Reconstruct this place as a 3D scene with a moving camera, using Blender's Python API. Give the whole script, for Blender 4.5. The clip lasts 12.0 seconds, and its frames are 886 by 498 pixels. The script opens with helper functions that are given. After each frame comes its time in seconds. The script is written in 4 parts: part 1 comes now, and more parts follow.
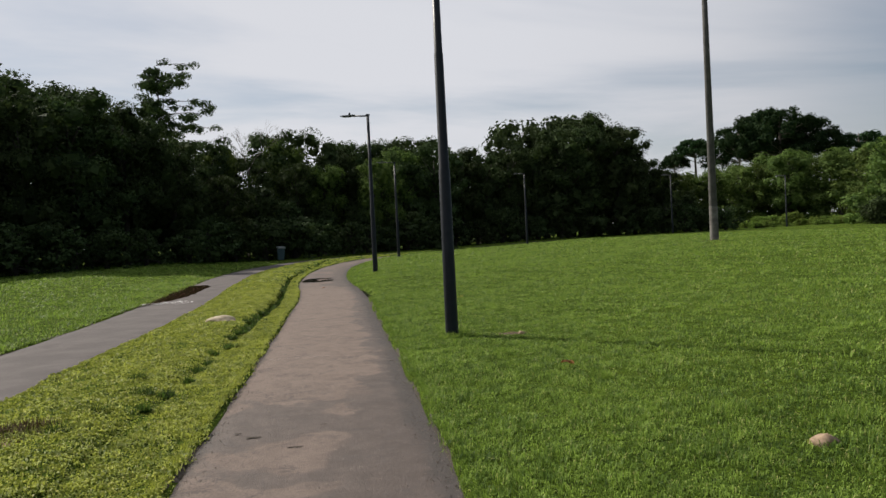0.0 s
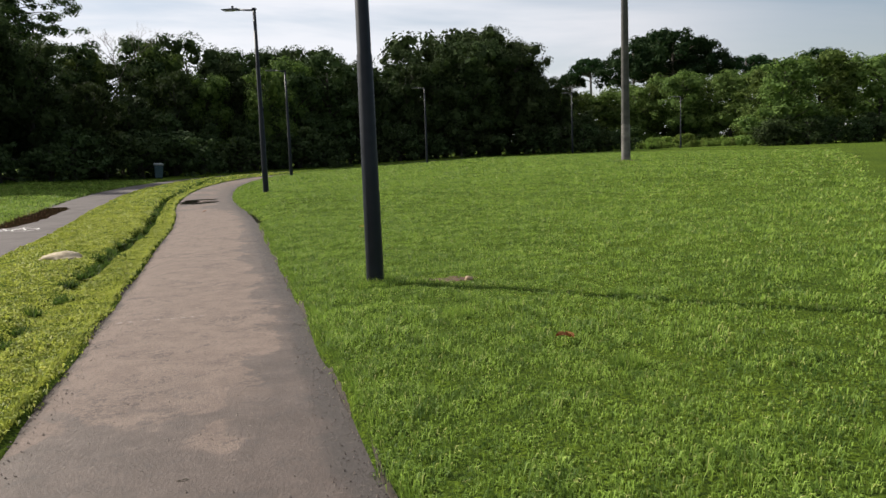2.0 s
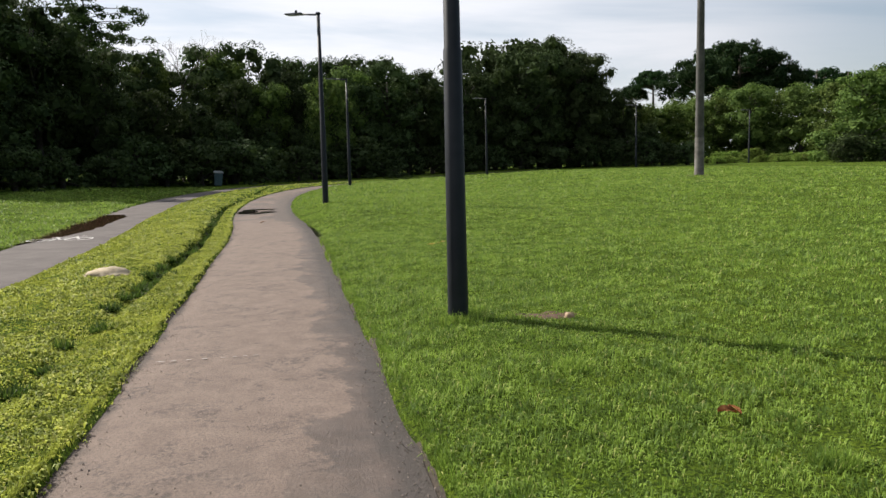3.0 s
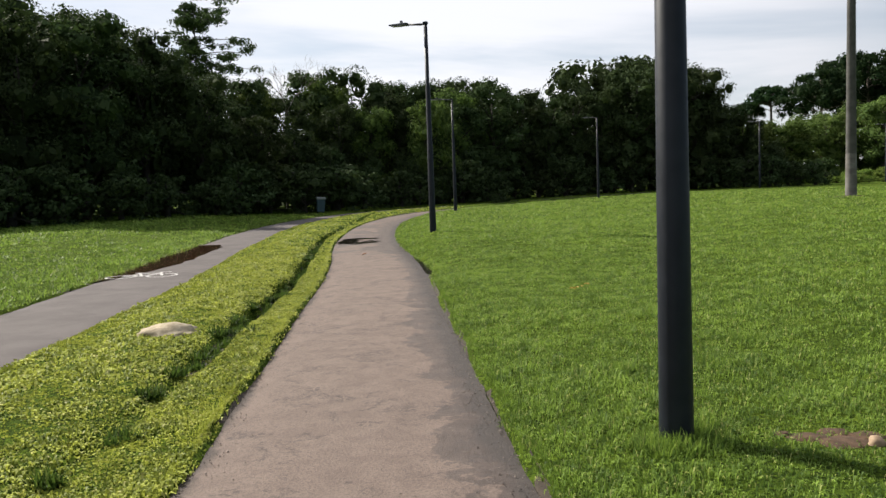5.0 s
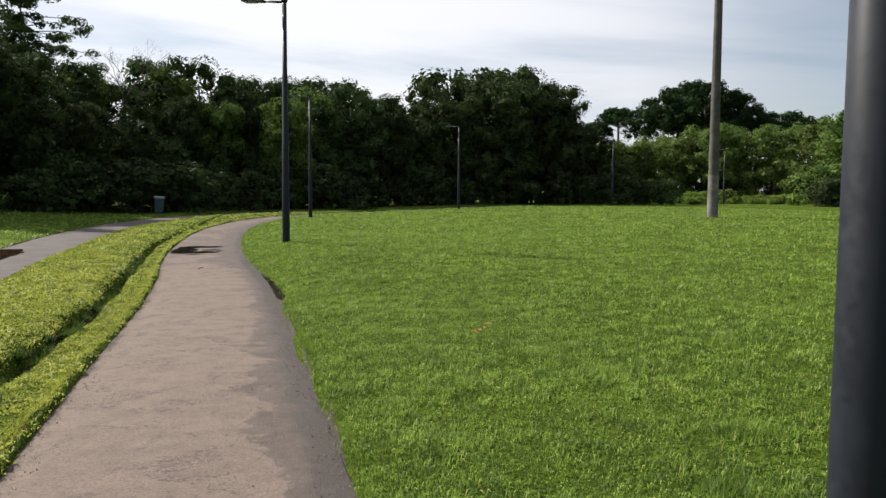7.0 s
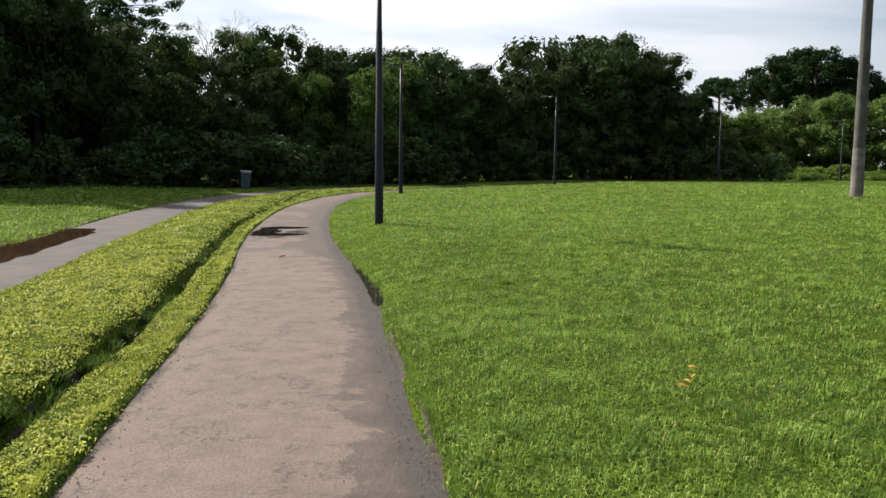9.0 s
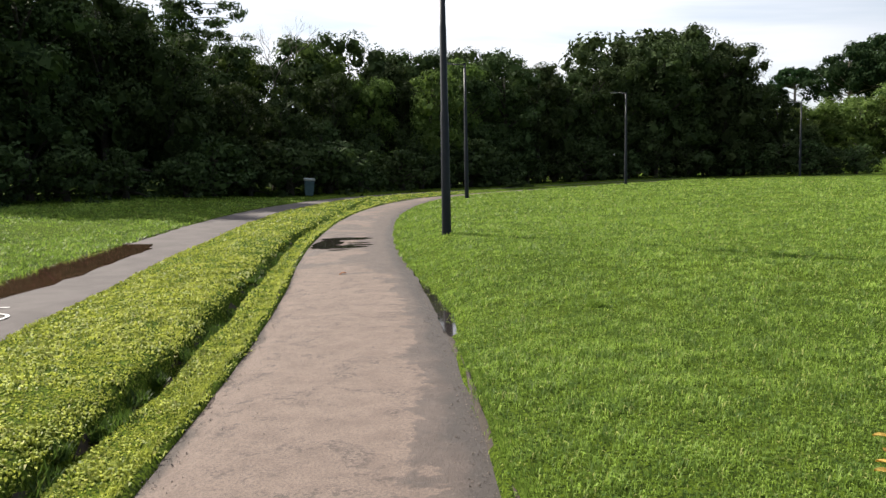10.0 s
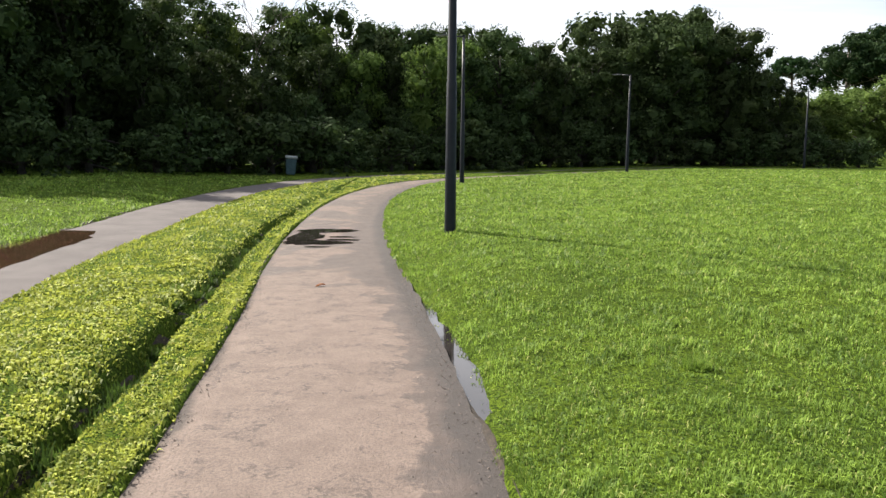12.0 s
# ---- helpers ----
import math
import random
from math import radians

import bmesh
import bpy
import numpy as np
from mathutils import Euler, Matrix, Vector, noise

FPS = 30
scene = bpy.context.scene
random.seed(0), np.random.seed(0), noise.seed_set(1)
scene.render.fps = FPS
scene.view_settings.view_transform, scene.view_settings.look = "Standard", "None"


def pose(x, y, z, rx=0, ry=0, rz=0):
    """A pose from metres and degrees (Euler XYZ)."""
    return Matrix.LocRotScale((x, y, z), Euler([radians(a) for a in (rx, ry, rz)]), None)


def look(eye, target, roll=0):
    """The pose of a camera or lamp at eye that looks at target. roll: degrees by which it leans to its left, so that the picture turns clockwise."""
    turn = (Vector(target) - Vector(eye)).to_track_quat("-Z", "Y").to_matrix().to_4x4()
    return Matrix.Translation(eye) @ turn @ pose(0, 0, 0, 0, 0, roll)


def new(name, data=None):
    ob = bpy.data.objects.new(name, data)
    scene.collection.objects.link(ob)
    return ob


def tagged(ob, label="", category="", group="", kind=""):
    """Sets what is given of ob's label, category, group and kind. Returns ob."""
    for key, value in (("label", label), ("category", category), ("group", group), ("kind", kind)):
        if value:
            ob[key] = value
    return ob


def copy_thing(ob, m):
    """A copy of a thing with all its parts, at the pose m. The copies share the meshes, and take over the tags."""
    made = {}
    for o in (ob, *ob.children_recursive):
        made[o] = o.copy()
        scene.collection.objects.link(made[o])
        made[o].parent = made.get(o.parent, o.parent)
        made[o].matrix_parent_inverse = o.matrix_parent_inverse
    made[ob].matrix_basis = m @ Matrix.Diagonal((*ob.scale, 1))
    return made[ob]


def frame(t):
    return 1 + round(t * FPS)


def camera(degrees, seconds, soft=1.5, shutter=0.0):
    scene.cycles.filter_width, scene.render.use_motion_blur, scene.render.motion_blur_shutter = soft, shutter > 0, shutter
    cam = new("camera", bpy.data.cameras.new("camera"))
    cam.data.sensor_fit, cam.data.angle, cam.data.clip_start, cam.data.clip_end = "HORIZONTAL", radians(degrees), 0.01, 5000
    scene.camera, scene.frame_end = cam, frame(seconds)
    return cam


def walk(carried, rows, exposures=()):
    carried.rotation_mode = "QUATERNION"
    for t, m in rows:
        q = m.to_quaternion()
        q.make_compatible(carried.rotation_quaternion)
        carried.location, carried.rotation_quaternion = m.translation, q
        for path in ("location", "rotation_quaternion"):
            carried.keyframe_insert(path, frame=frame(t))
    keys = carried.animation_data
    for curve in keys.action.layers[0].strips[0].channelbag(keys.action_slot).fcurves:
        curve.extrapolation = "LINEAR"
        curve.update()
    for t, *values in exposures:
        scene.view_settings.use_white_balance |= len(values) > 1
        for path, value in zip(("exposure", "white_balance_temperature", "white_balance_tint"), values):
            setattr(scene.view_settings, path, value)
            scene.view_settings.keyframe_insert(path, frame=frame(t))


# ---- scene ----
cam = camera(58.3, 12.0)
PATH = [
    (0, (0.977, -0.561, 1.584), (1.151, 1.432, 1.548), -2.8),
    (0.5, (0.963, 0.36, 1.562), (1.24, 2.333, 1.387), -2.5),
    (1, (0.913, 1.153, 1.528), (1.188, 3.127, 1.358), -3.4),
    (1.5, (0.918, 1.978, 1.502), (1.178, 3.944, 1.237), -2.4),
    (2, (0.936, 2.691, 1.514), (1.366, 4.628, 1.264), -2.2),
    (2.5, (0.937, 3.485, 1.521), (1.335, 5.433, 1.298), -2.2),
    (3, (0.833, 4.146, 1.529), (1.133, 6.111, 1.311), -1.4),
    (3.5, (0.8, 4.886, 1.529), (1.016, 6.862, 1.312), -0.5),
    (3.7, (0.756, 5.205, 1.514), (0.859, 7.19, 1.289), -0.4),
    (5.3, (0.66, 7.6, 1.525), (0.714, 9.594, 1.382), -2.2),
    (5.5, (0.69, 7.899, 1.512), (0.835, 9.888, 1.356), -2.8),
    (6, (0.655, 8.58, 1.535), (0.941, 10.553, 1.379), -1.4),
    (6.5, (0.654, 9.265, 1.54), (1.121, 11.205, 1.404), -1.2),
    (6.7, (0.65, 9.575, 1.535), (1.09, 11.522, 1.402), -0.2),
    (8.3, (0.6, 11.95, 1.55), (0.997, 13.902, 1.373), 1.0),
    (8.5, (0.607, 12.249, 1.537), (1.006, 14.2, 1.359), 0.9),
    (9, (0.519, 13.032, 1.553), (0.732, 15.01, 1.349), 0.5),
    (9.5, (0.472, 13.72, 1.563), (0.659, 15.697, 1.33), -0.6),
    (10, (0.495, 14.451, 1.592), (0.545, 16.441, 1.395), -1.1),
    (10.5, (0.425, 15.242, 1.592), (0.404, 17.226, 1.345), -1.0),
    (11, (0.335, 16.029, 1.596), (0.208, 18.004, 1.309), -0.2),
    (11.5, (0.287, 16.789, 1.6), (0.342, 18.767, 1.314), -0.3),
    (12, (0.254, 17.521, 1.634), (0.344, 19.504, 1.389), 0.6),
]
walk(cam, [(t, look(eye, target, roll)) for t, eye, target, roll in PATH],
     [(0, -0.12), (1, -0.1), (2, 0.28), (2.5, 0.38), (6.5, 0.38), (9.5, 0.6), (12, 1.0)])

# ---- world and sun ----
SUN_AZ, SUN_EL = radians(-48), radians(38.5)
world = bpy.data.worlds.new("sky")
scene.world = world
world.use_nodes = True
wn, wl = world.node_tree.nodes, world.node_tree.links
wn.clear()
w_out = wn.new("ShaderNodeOutputWorld")
w_bg = wn.new("ShaderNodeBackground")
w_bg.inputs["Strength"].default_value = 0.075
w_sky = wn.new("ShaderNodeTexSky")
w_sky.sky_type, w_sky.sun_disc = "NISHITA", False
w_sky.sun_elevation, w_sky.sun_rotation = SUN_EL, SUN_AZ
w_sky.air_density, w_sky.dust_density, w_sky.ozone_density = 1.0, 0.6, 1.5
w_co = wn.new("ShaderNodeTexCoord")
w_sep = wn.new("ShaderNodeSeparateXYZ")
wl.new(w_co.outputs["Generated"], w_sep.inputs[0])
w_den = wn.new("ShaderNodeMath"); w_den.operation = "ADD"; w_den.inputs[1].default_value = 0.22
w_abs = wn.new("ShaderNodeMath"); w_abs.operation = "ABSOLUTE"
wl.new(w_sep.outputs["Z"], w_abs.inputs[0]); wl.new(w_abs.outputs[0], w_den.inputs[0])
w_dx = wn.new("ShaderNodeMath"); w_dx.operation = "DIVIDE"
w_dy = wn.new("ShaderNodeMath"); w_dy.operation = "DIVIDE"
wl.new(w_sep.outputs["X"], w_dx.inputs[0]); wl.new(w_den.outputs[0], w_dx.inputs[1])
wl.new(w_sep.outputs["Y"], w_dy.inputs[0]); wl.new(w_den.outputs[0], w_dy.inputs[1])
w_cmb = wn.new("ShaderNodeCombineXYZ")
wl.new(w_dx.outputs[0], w_cmb.inputs[0]); wl.new(w_dy.outputs[0], w_cmb.inputs[1])
w_map = wn.new("ShaderNodeMapping")
w_map.inputs["Location"].default_value = (0.9, 0.35, 0.0)
w_map.inputs["Rotation"].default_value = (0, 0, radians(35))
w_map.inputs["Scale"].default_value = (0.55, 1.1, 1.0)
wl.new(w_cmb.outputs[0], w_map.inputs[0])
w_noise = wn.new("ShaderNodeTexNoise")
w_noise.inputs["Scale"].default_value, w_noise.inputs["Detail"].default_value = 0.85, 6
w_noise.inputs["Roughness"].default_value, w_noise.inputs["Distortion"].default_value = 0.55, 0.5
wl.new(w_map.outputs[0], w_noise.inputs["Vector"])
w_ramp = wn.new("ShaderNodeMapRange")
w_ramp.interpolation_type = "SMOOTHSTEP"
w_ramp.inputs["From Min"].default_value, w_ramp.inputs["From Max"].default_value = 0.33, 0.56
w_ramp.inputs["To Min"].default_value, w_ramp.inputs["To Max"].default_value = 0.42, 0.95
wl.new(w_noise.outputs["Fac"], w_ramp.inputs["Value"])
w_mix = wn.new("ShaderNodeMix"); w_mix.data_type = "RGBA"
w_thin = wn.new("ShaderNodeMapRange")
w_thin.interpolation_type = "SMOOTHSTEP"
w_thin.inputs["From Min"].default_value, w_thin.inputs["From Max"].default_value = 0.4, 0.62
w_thin.inputs["To Min"].default_value, w_thin.inputs["To Max"].default_value = 1.0, 0.5
wl.new(w_sep.outputs["X"], w_thin.inputs["Value"])
w_cover = wn.new("ShaderNodeMath"); w_cover.operation = "MULTIPLY"
wl.new(w_ramp.outputs[0], w_cover.inputs[0]); wl.new(w_thin.outputs[0], w_cover.inputs[1])
wl.new(w_cover.outputs[0], w_mix.inputs["Factor"])
wl.new(w_sky.outputs[0], w_mix.inputs["A"])
w_dot = wn.new("ShaderNodeVectorMath"); w_dot.operation = "DOT_PRODUCT"
w_dot.inputs[1].default_value = (math.sin(SUN_AZ) * math.cos(SUN_EL), math.cos(SUN_AZ) * math.cos(SUN_EL), math.sin(SUN_EL))
wl.new(w_co.outputs["Generated"], w_dot.inputs[0])
w_glow = wn.new("ShaderNodeMapRange")
w_glow.interpolation_type = "SMOOTHSTEP"
w_glow.inputs["From Min"].default_value, w_glow.inputs["From Max"].default_value = -0.6, 0.62
wl.new(w_dot.outputs["Value"], w_glow.inputs["Value"])
w_cloud = wn.new("ShaderNodeMix"); w_cloud.data_type = "RGBA"
w_cloud.inputs["A"].default_value, w_cloud.inputs["B"].default_value = (0.9, 1.05, 1.35, 1), (10.4, 10.5, 11.1, 1)
wl.new(w_glow.outputs[0], w_cloud.inputs["Factor"])
wl.new(w_cloud.outputs["Result"], w_mix.inputs["B"])
wl.new(w_mix.outputs["Result"], w_bg.inputs["Color"])
wl.new(w_bg.outputs[0], w_out.inputs[0])

sun_data = bpy.data.lights.new("sun", "SUN")
sun_data.energy, sun_data.angle, sun_data.color = 6.2, radians(0.6), (1.0, 0.93, 0.82)
sun = new("sun", sun_data)
SUN_DIR = Vector((math.sin(SUN_AZ) * math.cos(SUN_EL), math.cos(SUN_AZ) * math.cos(SUN_EL), math.sin(SUN_EL)))
sun.matrix_world = look(SUN_DIR * 200, (0, 0, 0))

# ---- materials ----


def material(name):
    m = bpy.data.materials.new(name)
    m.use_nodes = True
    nodes, links = m.node_tree.nodes, m.node_tree.links
    return m, nodes, links, nodes["Principled BSDF"]


def noise_node(nodes, links, vector, scale, detail=4, rough=0.55, distortion=0.0):
    n = nodes.new("ShaderNodeTexNoise")
    n.inputs["Scale"].default_value, n.inputs["Detail"].default_value = scale, detail
    n.inputs["Roughness"].default_value, n.inputs["Distortion"].default_value = rough, distortion
    links.new(vector, n.inputs["Vector"])
    return n.outputs["Fac"]


def remap(nodes, links, value, a, b, c=0.0, d=1.0, smooth=True):
    n = nodes.new("ShaderNodeMapRange")
    n.interpolation_type = "SMOOTHSTEP" if smooth else "LINEAR"
    for key, v in (("From Min", a), ("From Max", b), ("To Min", c), ("To Max", d)):
        n.inputs[key].default_value = v
    links.new(value, n.inputs["Value"])
    return n.outputs[0]


def blend(nodes, links, fac, a, b, mode="MIX"):
    n = nodes.new("ShaderNodeMix")
    n.data_type, n.blend_type = "RGBA", mode
    for key, v in (("Factor", fac), ("A", a), ("B", b)):
        if isinstance(v, bpy.types.NodeSocket):
            links.new(v, n.inputs[key])
        elif key == "Factor":
            n.inputs[key].default_value = v
        else:
            n.inputs[key].default_value = (*v, 1)
    return n.outputs["Result"]


def calc(nodes, links, op, a, b):
    n = nodes.new("ShaderNodeMath")
    n.operation = op
    for k, v in enumerate((a, b)):
        if isinstance(v, bpy.types.NodeSocket):
            links.new(v, n.inputs[k])
        else:
            n.inputs[k].default_value = v
    return n.outputs[0]


def bump(nodes, links, height, bsdf, strength=0.4, distance=0.01):
    n = nodes.new("ShaderNodeBump")
    n.inputs["Strength"].default_value, n.inputs["Distance"].default_value = strength, distance
    links.new(height, n.inputs["Height"])
    links.new(n.outputs[0], bsdf.inputs["Normal"])


def position(nodes):
    return nodes.new("ShaderNodeNewGeometry").outputs["Position"]


def soil_material():
    m, n, l, b = material("turf_soil")
    p = position(n)
    big = remap(n, l, noise_node(n, l, p, 0.35, 3), 0.35, 0.65)
    mid = remap(n, l, noise_node(n, l, p, 3.2, 4), 0.35, 0.68)
    fine = remap(n, l, noise_node(n, l, p, 34, 5, 0.7), 0.38, 0.62)
    c = blend(n, l, big, (0.095, 0.15, 0.016), (0.135, 0.195, 0.02))
    c = blend(n, l, calc(n, l, "MULTIPLY", mid, 0.4), c, (0.056, 0.092, 0.014))
    c = blend(n, l, fine, (0.024, 0.04, 0.009), c)
    l.new(c, b.inputs["Base Color"])
    b.inputs["Roughness"].default_value = 0.95
    b.inputs["Specular IOR Level"].default_value = 0.02
    bump(n, l, noise_node(n, l, p, 34, 5, 0.7), b, 0.9, 0.05)
    return m


def grass_material(name, dark, light, dry):
    m, n, l, b = material(name)
    p = position(n)
    isl = n.new("ShaderNodeNewGeometry").outputs["Random Per Island"]
    patch = remap(n, l, noise_node(n, l, p, 0.55, 4), 0.35, 0.68)
    c = blend(n, l, isl, dark, light)
    c = blend(n, l, calc(n, l, "MULTIPLY", patch, 0.5), c, light)
    spots = remap(n, l, noise_node(n, l, p, 3.6, 5, 0.65), 0.46, 0.6)
    c = blend(n, l, calc(n, l, "MULTIPLY", spots, 0.7), c, dark)
    straw = remap(n, l, isl, 0.93, 0.95)
    c = blend(n, l, calc(n, l, "MULTIPLY", straw, 0.6), c, dry)
    l.new(c, b.inputs["Base Color"])
    b.inputs["Roughness"].default_value = 0.55
    b.inputs["Specular IOR Level"].default_value = 0.12
    tr = n.new("ShaderNodeBsdfTranslucent")
    l.new(blend(n, l, 0.5, c, light), tr.inputs["Color"])
    mix = n.new("ShaderNodeMixShader")
    mix.inputs[0].default_value = 0.36
    l.new(b.outputs[0], mix.inputs[1]); l.new(tr.outputs[0], mix.inputs[2])
    l.new(mix.outputs[0], n["Material Output"].inputs[0])
    return m


def leaf_material(name, dark, light, through_amount=0.3):
    m, n, l, b = material(name)
    isl = n.new("ShaderNodeNewGeometry").outputs["Random Per Island"]
    obr = n.new("ShaderNodeObjectInfo").outputs["Random"]
    c = blend(n, l, isl, dark, light)
    hsv = n.new("ShaderNodeHueSaturation")
    l.new(c, hsv.inputs["Color"])
    l.new(remap(n, l, obr, 0, 1, 0.494, 0.52, False), hsv.inputs["Hue"])
    l.new(remap(n, l, obr, 0, 1, 0.75, 1.25, False), hsv.inputs["Value"])
    c = hsv.outputs[0]
    l.new(c, b.inputs["Base Color"])
    b.inputs["Roughness"].default_value = 0.75
    b.inputs["Specular IOR Level"].default_value = 0.04
    tr = n.new("ShaderNodeBsdfTranslucent")
    l.new(blend(n, l, 1.0, c, (1.7, 1.8, 1.3), "MULTIPLY"), tr.inputs["Color"])
    mix = n.new("ShaderNodeMixShader")
    mix.inputs[0].default_value = through_amount
    l.new(b.outputs[0], mix.inputs[1]); l.new(tr.outputs[0], mix.inputs[2])
    l.new(mix.outputs[0], n["Material Output"].inputs[0])
    return m


def bark_material(name, a, b_col):
    m, n, l, b = material(name)
    p = position(n)
    v = remap(n, l, noise_node(n, l, p, 5, 6, 0.65), 0.3, 0.7)
    l.new(blend(n, l, v, a, b_col), b.inputs["Base Color"])
    b.inputs["Roughness"].default_value = 0.9
    bump(n, l, noise_node(n, l, p, 18, 5), b, 0.6, 0.03)
    return m


def paving_material():
    """Worn asphalt: pale dried dust in patches, darker damp stretches and a ragged damp right edge."""
    m, n, l, b = material("worn_asphalt")
    p = position(n)
    uv = n.new("ShaderNodeUVMap").outputs[0]
    sep = n.new("ShaderNodeSeparateXYZ"); l.new(uv, sep.inputs[0])
    u, v = sep.outputs[0], sep.outputs[1]
    ragged = noise_node(n, l, p, 1.3, 8, 0.68, 0.35)
    blot = noise_node(n, l, p, 0.8, 4, 0.55, 0.6)
    grain = noise_node(n, l, p, 62, 3, 0.75)
    mott = noise_node(n, l, p, 5, 5, 0.6)
    pale = remap(n, l, blot, 0.45, 0.52)
    edge = remap(n, l, calc(n, l, "ADD", u, calc(n, l, "MULTIPLY", calc(n, l, "SUBTRACT", ragged, 0.5), 0.75)), 0.76, 0.79)
    # dried dust lies from the 8th to the 28th metre, and in patches before that
    vv = calc(n, l, "ADD", v, calc(n, l, "MULTIPLY", calc(n, l, "SUBTRACT", ragged, 0.5), 1.4))
    near_left = remap(n, l, calc(n, l, "ADD", u, calc(n, l, "MULTIPLY", calc(n, l, "SUBTRACT", ragged, 0.5), 0.8)), 0.6, 0.66, 1, 0)
    band = calc(n, l, "MULTIPLY", remap(n, l, vv, 7.6, 8.8), remap(n, l, vv, 27.35, 27.5, 1, 0))
    dust = calc(n, l, "MAXIMUM", calc(n, l, "MULTIPLY", calc(n, l, "MULTIPLY", pale, near_left), 0.85), calc(n, l, "MULTIPLY", band, 0.95))
    dust = calc(n, l, "MULTIPLY", dust, calc(n, l, "SUBTRACT", 1.0, edge))
    base = blend(n, l, remap(n, l, mott, 0.3, 0.7), (0.066, 0.049, 0.041), (0.098, 0.074, 0.063))
    dusty = blend(n, l, remap(n, l, mott, 0.25, 0.75), (0.145, 0.108, 0.09), (0.19, 0.144, 0.12))
    c = blend(n, l, dust, base, dusty)
    rim = remap(n, l, calc(n, l, "ADD", u, calc(n, l, "MULTIPLY", calc(n, l, "SUBTRACT", ragged, 0.5), 0.34)), 0.85, 0.93)
    lrim = remap(n, l, calc(n, l, "ADD", u, calc(n, l, "MULTIPLY", calc(n, l, "SUBTRACT", ragged, 0.5), 0.2)), 0.0, 0.06, 1, 0)
    rim = calc(n, l, "MAXIMUM", rim, lrim)
    c = blend(n, l, calc(n, l, "MULTIPLY", rim, 0.85), c, (0.045, 0.038, 0.034))
    c = blend(n, l, calc(n, l, "MULTIPLY", remap(n, l, grain, 0.46, 0.6), 0.42), c, (0.055, 0.045, 0.041))
    coarse = noise_node(n, l, p, 26, 4, 0.8)
    c = blend(n, l, calc(n, l, "MULTIPLY", remap(n, l, coarse, 0.58, 0.66), 0.22), c, (0.27, 0.22, 0.19))
    worn = calc(n, l, "MULTIPLY", remap(n, l, noise_node(n, l, p, 2.6, 5, 0.7, 0.8), 0.5, 0.62), remap(n, l, coarse, 0.47, 0.56))
    c = blend(n, l, calc(n, l, "MULTIPLY", worn, 0.75), c, (0.055, 0.045, 0.042))
    l.new(c, b.inputs["Base Color"])
    l.new(remap(n, l, dust, 0, 1, 0.72, 0.9, False), b.inputs["Roughness"])
    b.inputs["Specular IOR Level"].default_value = 0.3
    speck = noise_node(n, l, p, 38, 4, 0.75)
    bump(n, l, calc(n, l, "ADD", grain, calc(n, l, "MULTIPLY", speck, 1.5)), b, 0.5, 0.01)
    return m


def cycle_material():
    m, n, l, b = material("grey_asphalt")
    p = position(n)
    grain = noise_node(n, l, p, 80, 3, 0.7)
    mott = remap(n, l, noise_node(n, l, p, 1.3, 5, 0.6, 0.3), 0.3, 0.7)
    c = blend(n, l, mott, (0.085, 0.074, 0.072), (0.12, 0.105, 0.102))
    c = blend(n, l, calc(n, l, "MULTIPLY", remap(n, l, grain, 0.42, 0.62), 0.3), c, (0.085, 0.076, 0.074))
    l.new(c, b.inputs["Base Color"])
    b.inputs["Roughness"].default_value = 0.92
    b.inputs["Specular IOR Level"].default_value = 0.2
    bump(n, l, grain, b, 0.5, 0.006)
    return m


def water_material(name, tint):
    m, n, l, b = material(name)
    p = position(n)
    l.new(blend(n, l, remap(n, l, noise_node(n, l, p, 2.5, 3), 0.3, 0.7), tint, tuple(0.6 * v for v in tint)), b.inputs["Base Color"])
    b.inputs["Roughness"].default_value = 0.04
    b.inputs["IOR"].default_value = 1.33
    b.inputs["Specular IOR Level"].default_value = 0.6
    bump(n, l, noise_node(n, l, p, 5, 2), b, 0.03, 0.01)
    return m


def plain_material(name, a, b_col, rough=0.6, metal=0.0, scale=6.0, rel=0.2, gloss=0.35):
    m, n, l, b = material(name)
    p = position(n)
    v = remap(n, l, noise_node(n, l, p, scale, 6, 0.65), 0.3, 0.72)
    l.new(blend(n, l, v, a, b_col), b.inputs["Base Color"])
    l.new(remap(n, l, noise_node(n, l, p, scale * 4, 4), 0.3, 0.7, rough - 0.08, rough + 0.08, False), b.inputs["Roughness"])
    b.inputs["Metallic"].default_value = metal
    b.inputs["Specular IOR Level"].default_value = gloss
    bump(n, l, noise_node(n, l, p, scale * 8, 4), b, rel, 0.004)
    return m


M_SOIL = soil_material()
M_LAWN = grass_material("lawn_blades", (0.032, 0.076, 0.014), (0.292, 0.428, 0.07), (0.48, 0.44, 0.18))
M_MEDIAN = grass_material("median_blades", (0.108, 0.155, 0.024), (0.44, 0.48, 0.078), (0.48, 0.43, 0.16))
M_WEED_SHADE = grass_material("weeds_with_shade", (0.016, 0.036, 0.008), (0.09, 0.15, 0.026), (0.16, 0.15, 0.05))
M_LEAF = leaf_material("broad_leaves", (0.024, 0.037, 0.016), (0.066, 0.093, 0.036), 0.12)
M_LEAF_LIGHT = leaf_material("light_leaves", (0.045, 0.07, 0.02), (0.125, 0.165, 0.045), 0.18)
M_HERB = leaf_material("pale_herbs", (0.07, 0.11, 0.024), (0.17, 0.22, 0.055), 0.35)
M_NEEDLE = leaf_material("araucaria_needles", (0.012, 0.03, 0.012), (0.035, 0.06, 0.022), 0.12)
